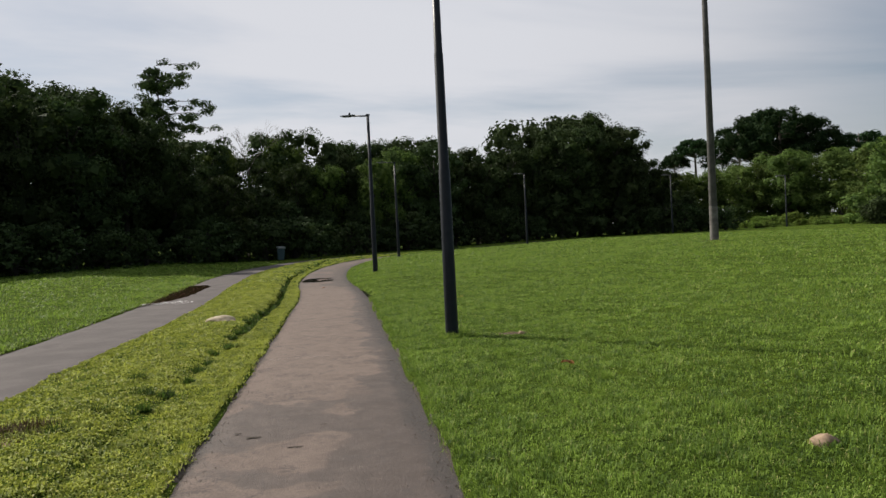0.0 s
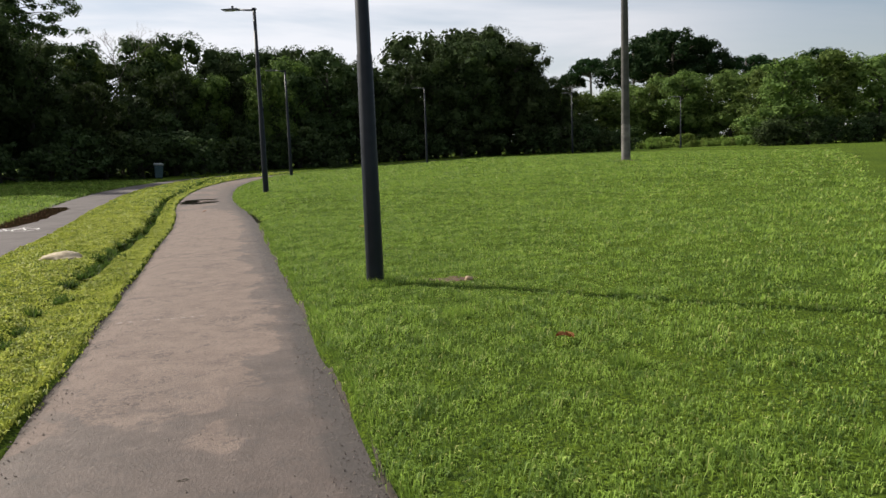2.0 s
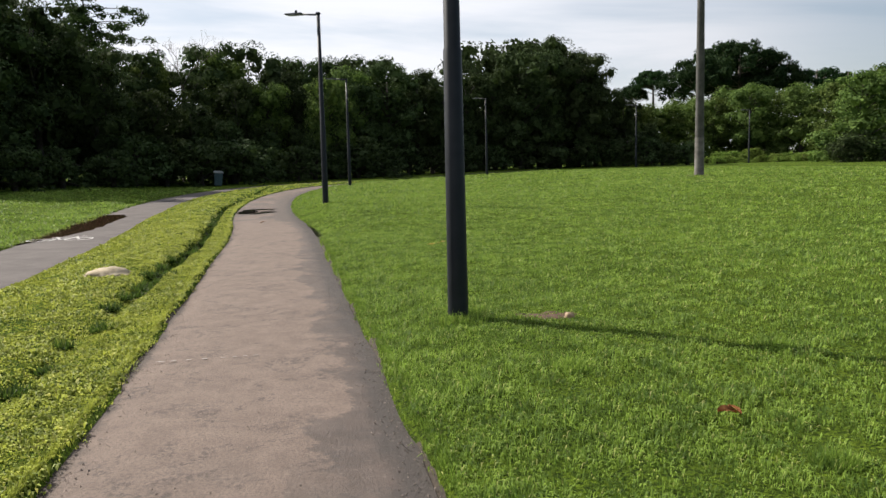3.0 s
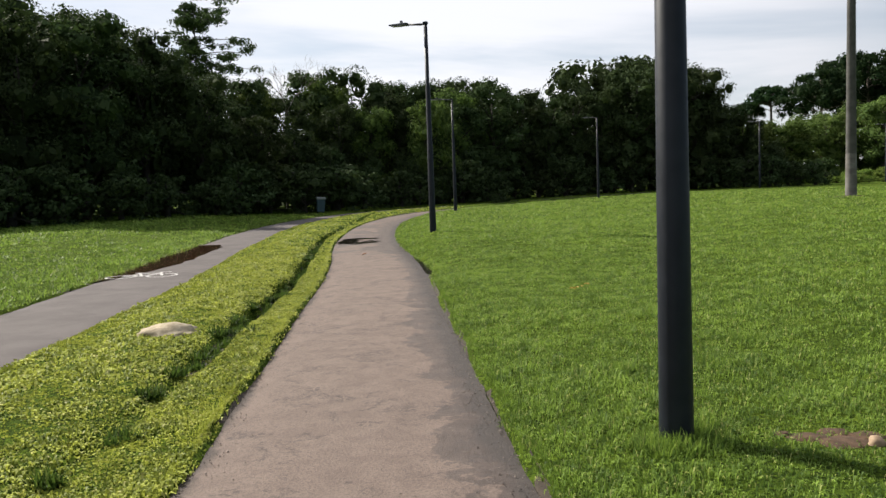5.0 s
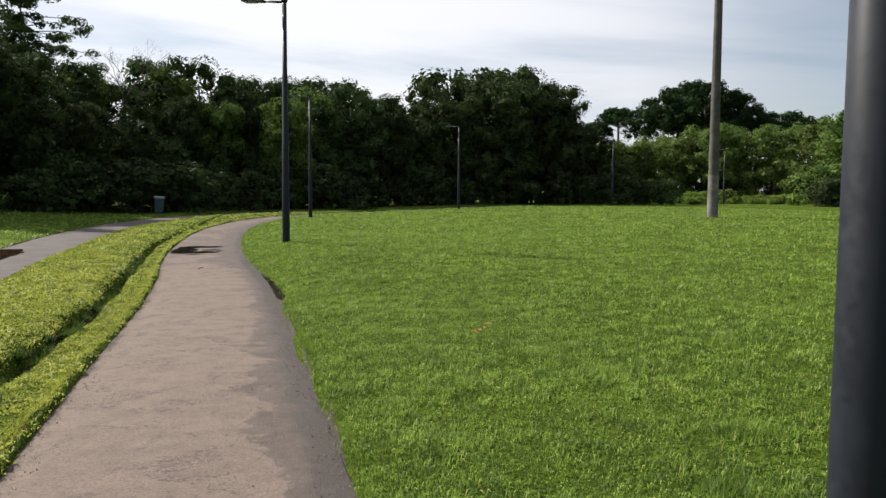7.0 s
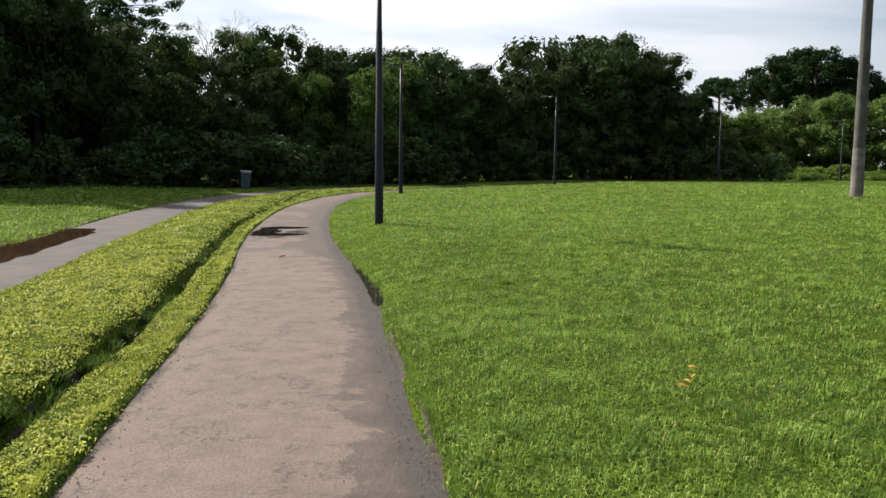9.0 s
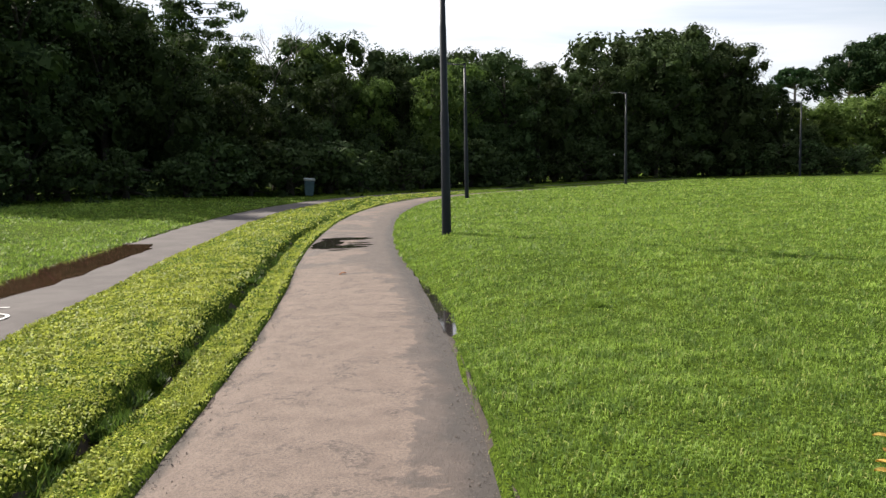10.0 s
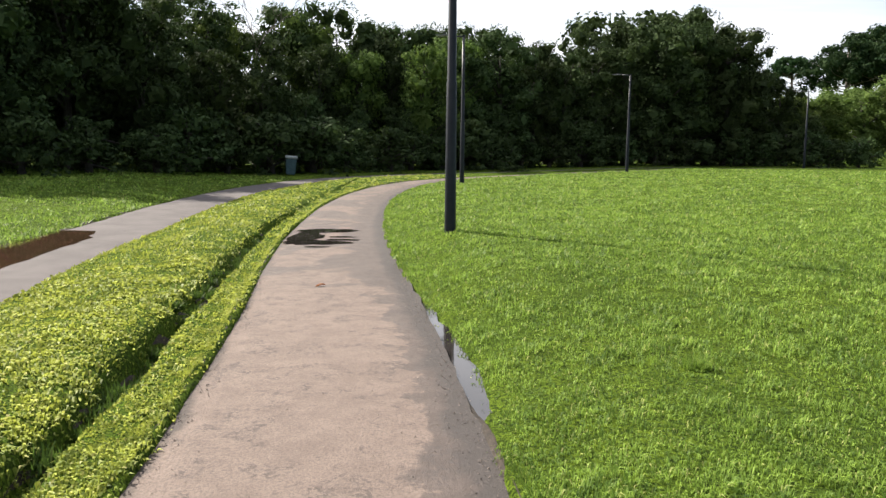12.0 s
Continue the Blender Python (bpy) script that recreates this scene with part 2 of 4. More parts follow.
M_BARK = bark_material("dark_bark", (0.018, 0.015, 0.012), (0.05, 0.043, 0.035))
M_BARK_PALE = bark_material("pale_bark", (0.08, 0.068, 0.058), (0.18, 0.155, 0.13))
M_PATH = paving_material()
M_CYCLE = cycle_material()
M_PUDDLE_BROWN = water_material("muddy_water", (0.06, 0.034, 0.021))
M_PUDDLE = water_material("puddle_water", (0.03, 0.026, 0.024))
M_POLE = plain_material("slate_painted_steel", (0.009, 0.012, 0.018), (0.015, 0.019, 0.027), 0.48, 0.0, 7, 0.03, 0.26)
M_LAMP = plain_material("grey_lamp_casting", (0.09, 0.095, 0.1), (0.16, 0.165, 0.17), 0.45, 0.3)
M_LENS = plain_material("lamp_lens", (0.45, 0.46, 0.46), (0.55, 0.56, 0.56), 0.2)
M_CONCRETE = plain_material("weathered_concrete", (0.055, 0.054, 0.05), (0.105, 0.102, 0.095), 0.85, 0, 3, 0.4)
M_CONCRETE_PALE = plain_material("pale_lower_concrete", (0.085, 0.08, 0.073), (0.2, 0.19, 0.175), 0.9, 0, 2.2, 0.5)
M_SAND = plain_material("dry_sandy_soil", (0.27, 0.22, 0.145), (0.46, 0.39, 0.28), 0.95, 0, 12, 0.8)
M_EARTH = plain_material("red_earth", (0.045, 0.027, 0.016), (0.11, 0.066, 0.038), 0.95, 0, 14, 0.9)
M_DRY = plain_material("dry_brown_turf", (0.1, 0.07, 0.035), (0.22, 0.16, 0.08), 0.95, 0, 16, 0.9)
# Damp soil of the path edges; in the ditch it stands in for shadow.
M_MUD_SHADE = plain_material("damp_soil_and_ditch_shade", (0.02, 0.015, 0.011), (0.055, 0.041, 0.028), 0.9, 0, 22, 0.9)
M_GRIT = plain_material("loose_grit", (0.1, 0.08, 0.07), (0.3, 0.25, 0.215), 0.9, 0, 30, 0.3)
M_STONE = plain_material("tan_stone", (0.24, 0.165, 0.1), (0.38, 0.28, 0.19), 0.85, 0, 18, 0.6)
M_PAINT = plain_material("worn_white_paint", (0.36, 0.35, 0.34), (0.66, 0.65, 0.63), 0.7, 0, 20, 0.3)
M_FLECK = plain_material("faded_paint", (0.2, 0.175, 0.16), (0.33, 0.3, 0.28), 0.85, 0, 25, 0.3)
M_BIN = plain_material("teal_bin_plastic", (0.04, 0.075, 0.095), (0.06, 0.11, 0.13), 0.6)
M_BIN_LID = plain_material("grey_bin_lid", (0.26, 0.29, 0.3), (0.36, 0.39, 0.4), 0.5)
M_DRY_LEAF = plain_material("dry_leaf", (0.25, 0.08, 0.03), (0.4, 0.18, 0.06), 0.7, 0, 30)
M_YELLOW_LEAF = plain_material("yellow_leaf", (0.5, 0.3, 0.05), (0.62, 0.45, 0.12), 0.6, 0, 30)

# ---- plan ----
# main path: x of the middle along y, then its bend to the right
PATH_LINE = [(1.35, -30), (1.0, -12), (0.75, -2), (0.49, 4.7), (0.4, 7), (0.27, 10.5), (0.07, 15), (-0.1, 18.5), (-0.2, 21.3), (-0.45, 25),
             (-0.93, 30), (-1.22, 34), (-1.36, 39), (-1.35, 43), (-1.0, 48.5), (0.1, 55), (2.6, 61.5), (7.5, 67.8), (13.6, 73), (22, 79), (32, 85), (44, 92), (58, 100), (80, 112)]
CYCLE_LINE = [(-3.9, -30), (-4.1, -8), (-4.25, 5), (-4.42, 12), (-4.62, 18), (-5.1, 25), (-5.6, 30), (-6.05, 36), (-6.4, 42), (-6.35, 48),
              (-5.7, 54), (-4.0, 60.5), (-0.2, 67), (5, 72.5), (11.5, 77.8), (20, 83), (30, 88.5)]
DITCH_LINE = [(-1.2, 2), (-1.4, 10), (-1.5, 14), (-1.62, 18), (-1.72, 21.4), (-2.02, 25.5), (-2.42, 30.2), (-2.72, 34.6), (-2.8, 40), (-2.6, 48)]


def smooth_line(points, step):
    """Points along a rounded line through the given ones."""
    p = np.array(points, float)
    out = []
    for k in range(len(p) - 1):
        a, b = p[k], p[k + 1]
        ta = (p[k + 1] - p[max(k - 1, 0)]) / (2 if k else 1)
        tb = (p[min(k + 2, len(p) - 1)] - p[k]) / (2 if k + 2 < len(p) else 1)
        if k:
            ta = ta * np.linalg.norm(b - a) / max(np.linalg.norm(ta), 1e-6)
        else:
            ta = b - a
        tb = tb * np.linalg.norm(b - a) / max(np.linalg.norm(tb), 1e-6)
        n = max(2, int(np.linalg.norm(b - a) / step))
        for s in np.linspace(0, 1, n, endpoint=False):
            out.append((2 * s**3 - 3 * s**2 + 1) * a + (s**3 - 2 * s**2 + s) * ta + (-2 * s**3 + 3 * s**2) * b + (s**3 - s**2) * tb)
    out.append(p[-1])
    return np.array(out)


PATH_PTS, CYCLE_PTS, DITCH_PTS = smooth_line(PATH_LINE, 0.25), smooth_line(CYCLE_LINE, 0.4), smooth_line(DITCH_LINE, 0.3)
PATH_W, CYCLE_W = 2.02, 2.0


def step01(a, b, v):
    s = np.clip((v - a) / (b - a), 0, 1)
    return s * s * (3 - 2 * s)


def away(line, x, y):
    """Distance of the points (x, y) to a line, and on which side: positive to its right."""
    x, y = np.atleast_1d(x).astype(float), np.atleast_1d(y).astype(float)
    near, side = np.full(x.shape, 1e9), np.ones(x.shape)
    for k in range(0, len(line) - 1, 2):
        a, b = line[k], line[min(k + 2, len(line) - 1)]
        d = b - a
        if d @ d < 1e-9:
            continue
        s = np.clip(((x - a[0]) * d[0] + (y - a[1]) * d[1]) / (d @ d), 0, 1)
        dx, dy = x - a[0] - s * d[0], y - a[1] - s * d[1]
        q = np.hypot(dx, dy)
        m = q < near
        near[m] = q[m]
        side[m] = np.sign(d[1] * dx - d[0] * dy)[m]
    return near, side


def ripple(x, y):
    return (np.sin(x * 0.9 + 1.3 * np.sin(y * 0.37)) * np.sin(y * 0.7 + 0.8 * np.sin(x * 0.51)) * 0.018
            + np.sin(x * 2.7 + y * 1.1) * np.sin(y * 2.3 - x * 0.8) * 0.008)


def rise(x, y):
    """The broad lie of the land."""
    return 0.24 * step01(34, 75, y) + 0.34 * step01(7.5, 14, -x) + 0.28 * step01(4, 24, x) * step01(10, 40, y) + 2.2 * step01(130, 330, np.hypot(x, y))


def height(x, y):
    """The lawn's surface at the points (x, y); under the two paths it lies lower than their paving."""
    x, y = np.atleast_1d(x).astype(float), np.atleast_1d(y).astype(float)
    z = rise(x, y) + ripple(x, y)
    near = (np.abs(x) < 70) & (y < 115) & (y > -40)
    if near.any():
        xs, ys, zs = x[near], y[near], z[near]
        dp, sp = away(PATH_PTS, xs, ys)
        dc, sc = away(CYCLE_PTS, xs, ys)
        dd, sd = away(DITCH_PTS, xs, ys)
        zs = zs + 0.24 * step01(20, 32, ys) * step01(0.1, 1.2, dp - PATH_W / 2) * (sp > 0) * (1 - step01(40, 70, ys))
        zs = zs - 0.07 * (1 - step01(0.0, 1.4, dp - PATH_W / 2))
        zs = zs - 0.07 * (1 - step01(0.0, 1.2, dc - CYCLE_W / 2))
        # the strip between the paths is a low ridge with a ditch along its right foot
        ridge = step01(0.02, 0.3, dd) * (sd < 0) * step01(0.1, 1.3, dc - CYCLE_W / 2) * (sc > 0)
        zs = zs + (0.03 + 0.05 * step01(12, 20, ys)) * ridge
        depth = 0.04 + 0.2 * step01(13, 19, ys) * (1 - step01(34, 44, ys))
        zs = zs - depth * (1 - step01(0.03, 0.14 + 0.03 * np.sin(ys * 2.2), dd)) * (0.72 + 0.28 * np.sin(ys * 3.1) * np.sin(ys * 1.3))
        gutter = step01(22.0, 22.9, ys) * (1 - step01(27.6, 28.6, ys)) * (sp > 0) * (1 - step01(0.1, 0.3, dp - PATH_W / 2 - 0.02 * np.sin(ys * 4)))
        zs = zs - 0.075 * gutter
        under = np.maximum(1 - step01(PATH_W / 2 - 0.12, PATH_W / 2 + 0.0, dp), 1 - step01(CYCLE_W / 2 - 0.12, CYCLE_W / 2, dc))
        zs = zs * (1 - under) + (rise(xs, ys) - 0.24) * under
        z[near] = zs
    return z


def ground_z(x, y):
    return float(height(x, y)[0])


# ---- mesh helpers ----
def mesh_from(name, verts, faces, mat, smooth=False, loose=None):
    me = bpy.data.meshes.new(name)
    me.from_pydata([tuple(v) for v in verts], [], [tuple(f) for f in faces])
    me.materials.append(mat)
    if smooth:
        me.polygons.foreach_set("use_smooth", [True] * len(me.polygons))
    me.update()
    return me


def mesh_fast(name, verts, size, mat):
    """Loose faces of `size` corners each from an array of corners."""
    verts = np.asarray(verts, np.float32).reshape(-1, 3)
    n = len(verts) // size
    me = bpy.data.meshes.new(name)
    me.vertices.add(len(verts)); me.vertices.foreach_set("co", verts.ravel())
    me.loops.add(len(verts)); me.loops.foreach_set("vertex_index", np.arange(len(verts), dtype=np.int32))
    me.polygons.add(n); me.polygons.foreach_set("loop_start", np.arange(0, len(verts), size, dtype=np.int32))
    me.materials.append(mat)
    me.update(calc_edges=True)
    return me


def part(name, me, parent, label=""):
    ob = new(name, me)
    ob.parent = parent
    if label:
        tagged(ob, label)
    return ob


def bm_mesh(name, bm, mat, smooth=False):
    me = bpy.data.meshes.new(name)
    bm.to_mesh(me)
    bm.free()
    me.materials.append(mat)
    if smooth:
        me.polygons.foreach_set("use_smooth", [True] * len(me.polygons))
    return me


def tubes(runs, sides=7):
    """Verts and faces of tapered tubes; each run is a list of (point, radius)."""
    verts, faces = [], []
    for run in runs:
        base = len(verts)
        for k, (p, r) in enumerate(run):
            p = Vector(p)
            d = (Vector(run[min(k + 1, len(run) - 1)][0]) - Vector(run[max(k - 1, 0)][0])).normalized()
            a = d.orthogonal().normalized()
            b = d.cross(a)
            for s in range(sides):
                w = 2 * math.pi * s / sides
                verts.append(p + (a * math.cos(w) + b * math.sin(w)) * r)
        for k in range(len(run) - 1):
            for s in range(sides):
                q = (s + 1) % sides
                faces.append((base + k * sides + s, base + k * sides + q, base + (k + 1) * sides + q, base + (k + 1) * sides + s))
        faces.append(tuple(base + (len(run) - 1) * sides + s for s in range(sides)))
    return verts, faces


# ---- ground ----
def build_ground():
    xs = np.unique(np.round(np.concatenate([[-900, -500, -300, -200, -150, -110], np.arange(-90, -9, 3), np.arange(-9, -3.2, 0.1), np.arange(-3.2, -0.9, 0.045), np.arange(-0.9, 4.01, 0.1), np.arange(4.5, 10, 0.5),
                                            np.arange(10, 91, 3), [110, 150, 200, 300, 500, 900]]), 3))
    ys = np.unique(np.round(np.concatenate([[-600, -300, -150, -80, -50], np.arange(-40, 0, 2), np.arange(0, 45, 0.25), np.arange(45, 75, 0.6), np.arange(75, 120, 2),
                                            [130, 150, 180, 220, 270, 330, 400, 600, 1200]]), 3))
    gx, gy = np.meshgrid(xs, ys)
    z = height(gx.ravel(), gy.ravel())
    verts = np.column_stack([gx.ravel(), gy.ravel(), z])
    nx, ny = len(xs), len(ys)
    i = (np.arange(ny - 1)[:, None] * nx + np.arange(nx - 1)[None, :]).ravel()
    faces = np.column_stack([i, i + 1, i + 1 + nx, i + nx])
    me = mesh_from("ground", verts.tolist(), faces.tolist(), M_SOIL, True)
    tagged(new("ground", me), "mown green lawn reaching the woods", "ground", kind="structure")


def build_ribbon(name, line, width, top, mat, label, seed):
    """A paved ribbon with a slightly crumbled edge and a thickness."""
    rng = random.Random(seed)
    cols = 8
    verts, faces, uvs = [], [], []
    along = 0.0
    wob_l = wob_r = 0.0
    for k, p in enumerate(line):
        d = line[min(k + 1, len(line) - 1)] - line[max(k - 1, 0)]
        d = d / np.linalg.norm(d)
        n = np.array([d[1], -d[0]])
        if k:
            along += float(np.linalg.norm(p - line[k - 1]))
        wob_l = 0.75 * wob_l + rng.uniform(-0.022, 0.022)
        wob_r = 0.75 * wob_r + rng.uniform(-0.022, 0.022)
        z = float(rise(p[0], p[1])) + top
        row = []
        for c in range(cols + 1):
            u = c / cols
            off = (u - 0.5) * width
            if c == 0:
                off += wob_l + rng.uniform(-0.012, 0.012)
            if c == cols:
                off += wob_r + rng.uniform(-0.012, 0.012)
            q = p + n * off
            crown = 0.018 * (1 - (2 * u - 1) ** 2) - (0.012 if c in (0, cols) else 0)
            row.append((q[0], q[1], z + crown, u, p[1]))
        row = [(row[0][0], row[0][1], z - 0.16, 0, p[1])] + row + [(row[-1][0], row[-1][1], z - 0.16, 1, p[1])]
        for x, y, zz, u, v in row:
            verts.append((x, y, zz)); uvs.append((u, v))
    m = cols + 3
    for k in range(len(line) - 1):
        for c in range(m - 1):
            a = k * m + c
            faces.append((a, a + 1, a + 1 + m, a + m))
    me = mesh_from(name, verts, faces, mat, False)
    lay = me.uv_layers.new(name="UVMap")
    for lp in me.loops:
        lay.data[lp.index].uv = uvs[lp.vertex_index]
    tagged(new(name, me), label, "path", kind="structure")


PAVE = -0.1
build_ground()
build_ribbon("pavement", PATH_PTS, PATH_W, PAVE, M_PATH, "worn asphalt footpath with pale dusty and damp patches", 3)
build_ribbon("pavement_cycle", CYCLE_PTS, CYCLE_W, PAVE, M_CYCLE, "grey asphalt cycle path with a puddle along its edge", 4)


# ---- grass ----
def blades(name, count, per, xr, yr, band, spread, mat, label, seed, length, width, reach, inside, flat=0.25, corners=4):
    """One sheet of loose, bent grass blades that stand in tufts, thinner and broader the further a tuft lies from where one walks."""
    rng = np.random.default_rng(seed)
    gx, gy = (g.ravel() for g in np.meshgrid(np.arange(*xr, 0.5), np.arange(*yr, 0.5)))
    side = np.abs(gx + 0.25 - 0.55)
    ahead = np.maximum(np.maximum(side / spread, 2.9), gy + 0.25 - 17.5)
    far = np.hypot(side, ahead)
    weight = np.where((far >= band[0]) & (far < band[1]) & (gy - ahead > -1.4), 1 / np.maximum(far, 4.5) ** 2, 0)
    cell = rng.choice(len(gx), count // per, p=weight / weight.sum())
    cx, cy = gx[cell] + rng.uniform(0, 0.5, len(cell)), gy[cell] + rng.uniform(0, 0.5, len(cell))
    wide = np.maximum(0.8, far[cell] / 6.0)
    size = rng.uniform(0.6, 1.3, len(cell))
    k = np.repeat(np.arange(len(cell)), per)
    n = len(k)
    grow = np.clip(wide[k], 1, 3.5)
    q = np.sqrt(rng.random(n)); a = rng.uniform(0, 2 * np.pi, n)
    x, y = cx[k] + np.cos(a) * q * reach * size[k] * grow, cy[k] + np.sin(a) * q * reach * size[k] * grow
    dp, sp = away(PATH_PTS, x, y)
    dc, sc = away(CYCLE_PTS, x, y)
    dd, sd = away(DITCH_PTS, x, y)
    keep = (dp > PATH_W / 2 + 0.01 + 0.03 * np.sin(y * 5.3 + 2 * np.sin(y * 2.1)) + rng.normal(0, 0.035, n)) & (dc > CYCLE_W / 2 - 0.02 + rng.normal(0, 0.025, n)) & inside(x, y, sp, sc)
    keep &= np.hypot((x - 3.02) / 0.34, (y - 11.55) / 0.2) > rng.uniform(0.1, 1.3, n)
    keep &= np.hypot((x + 2.2) / 0.29, (y - 15.95) / 0.29) > rng.uniform(0.45, 1.15, n)
    keep &= ~((y > 22) & (y < 28.2) & (sp > 0) & (dp < PATH_W / 2 + np.where(y < 25.3, 0.12, 0.04) + rng.normal(0, 0.05, n)))
    # little grows in the ditch
    keep &= (dd > (0.01 + 0.065 * step01(13, 18, y)) * (0.9 + 0.5 * np.sin(y * 4.1) * np.sin(y * 1.7)) + rng.normal(0, 0.025, n)) | (y < 5) | (y > 36)
    x, y, a, q, k, grow = x[keep], y[keep], a[keep], q[keep], k[keep], grow[keep]
    n = len(x)
    z = height(x, y)
    lush = np.sin(x * 2.9 + 2.1 * np.sin(y * 1.7)) * np.sin(y * 3.3 + 1.7 * np.sin(x * 2.3)) + 0.6 * np.sin(x * 7.1 - y * 3.7) * np.sin(y * 6.3 + x * 2.1)
    L = rng.uniform(length[0], length[1], n) * size[k] * (1 + 0.55 * np.clip(lush, -0.95, 1.2)) * grow ** 0.35
    turn = a + rng.normal(0, 0.8, n)
    lean = np.clip(flat + (0.95 - flat) * q * 0.8 + rng.normal(0, 0.2, n), 0.1, 1.0)
    dx, dy = np.cos(turn), np.sin(turn)
    w = width * wide[k] * rng.uniform(0.6, 1.3, n)
    up = np.sqrt(1.02 - lean**2)
    tip = np.column_stack([x + dx * L * lean, y + dy * L * lean, z + L * up * 0.85])
    if corners == 4:
        mx, my, mz = x + dx * L * lean * 0.42, y + dy * L * lean * 0.42, z + L * (0.3 + 0.45 * up)
        v = np.stack([np.column_stack([x, y, z - 0.012]), np.column_stack([mx - dy * w, my + dx * w, mz]), tip, np.column_stack([mx + dy * w, my - dx * w, mz])], axis=1)
    else:
        v = np.stack([np.column_stack([x - dy * w, y + dx * w, z - 0.01]), np.column_stack([x + dy * w, y - dx * w, z - 0.01]), tip], axis=1)
    tagged(new(name, mesh_fast(name, v, corners, mat)), label, "grass", kind="stuff")


def right_side(x, y, sp, sc):
    return sp > 0


def between(x, y, sp, sc):
    return (sp < 0) & (sc > 0)


LAWN = "bright green mown lawn grass in small tufts"
TURF = "yellowish green short turf on the low ridge between the paths"
blades("lawn_grass", 340000, 12, (0, 10), (1.5, 30), (0, 10), 0.75, M_LAWN, LAWN, 11, (0.03, 0.064), 0.0044, 0.07, right_side, 0.5)
blades("lawn_grass", 330000, 10, (-2, 46), (8, 76), (10, 62), 0.75, M_LAWN, LAWN, 12, (0.035, 0.062), 0.0062, 0.07, right_side, 0.5, 3)
blades("median_grass", 380000, 12, (-6, 1.5), (1.5, 31), (0, 12), 0.5, M_MEDIAN, TURF, 14, (0.022, 0.042), 0.0105, 0.08, between, 0.78)
blades("median_grass", 70000, 9, (-8, 4), (20, 66), (12, 60), 0.5, M_MEDIAN, TURF, 15, (0.03, 0.05), 0.0088, 0.08, between, 0.7, 3)
blades("verge_grass", 90000, 9, (-24, -4.5), (8, 60), (0, 60), 0.5, M_LAWN, "green lawn grass between the cycle path and the woods", 16, (0.045, 0.07), 0.006, 0.08, lambda x, y, sp, sc: (sc < 0) & (x < -4), 0.5, 3)


def fringe(name, line, half, side, count, span, mat, label, seed):
    """Grass that hangs over the edge of the paving."""
    rng = np.random.default_rng(seed)
    ok = np.array([k for k in range(1, len(line) - 1) if span[0] < line[k][1] < span[1]])
    far = np.maximum(line[ok][:, 1] - 16.5, 3.5)
    k = rng.choice(ok, count, p=(1 / far) / (1 / far).sum())
    wide = np.maximum(1, (line[k][:, 1] - 16.5) / 7)
    d = line[k + 1] - line[k - 1]
    d /= np.linalg.norm(d, axis=1)[:, None]
    nrm = np.column_stack([d[:, 1], -d[:, 0]]) * side
    clump = np.sin(line[k][:, 1] * 9.1 + 2 * np.sin(line[k][:, 1] * 3.3))
    base = line[k] + d * rng.uniform(-0.2, 0.2, count)[:, None] + nrm * (half + 0.035 + 0.02 * clump + np.abs(rng.normal(0, 0.035, count)))[:, None]
    z = np.maximum(height(base[:, 0], base[:, 1]), rise(base[:, 0], base[:, 1]) + PAVE - 0.03)
    L = rng.uniform(0.015, 0.05, count) * (1 + 0.6 * clump)
    a = np.arctan2(-nrm[:, 1], -nrm[:, 0]) + rng.normal(0, 0.9, count)
    lean = rng.uniform(0.35, 0.9, count)
    dx, dy, w = np.cos(a), np.sin(a), 0.0042 * wide * rng.uniform(0.7, 1.3, count)
    v = np.stack([np.column_stack([base[:, 0] - dy * w, base[:, 1] + dx * w, z - 0.01]), np.column_stack([base[:, 0] + dy * w, base[:, 1] - dx * w, z - 0.01]),
                  np.column_stack([base[:, 0] + dx * L * lean, base[:, 1] + dy * L * lean, z + L * np.sqrt(1.02 - lean**2)])], axis=1)
    tagged(new(name, mesh_fast(name, v, 3, mat)), label, "grass", kind="stuff")


EDGING = "grass hanging over the crumbled edge of the paving"
fringe("edge_grass", PATH_PTS, PATH_W / 2, 1, 20000, (2.5, 21.6), M_LAWN, EDGING, 17)
fringe("edge_grass", PATH_PTS, PATH_W / 2, 1, 7000, (28.2, 56), M_LAWN, EDGING, 18)
fringe("edge_grass", PATH_PTS, PATH_W / 2, -1, 20000, (2.5, 52), M_MEDIAN, EDGING, 19)
fringe("edge_grass", CYCLE_PTS, CYCLE_W / 2, 1, 16000, (6, 50), M_MEDIAN, EDGING, 20)


# ---- lamps ----
LAMP_H = 6.3


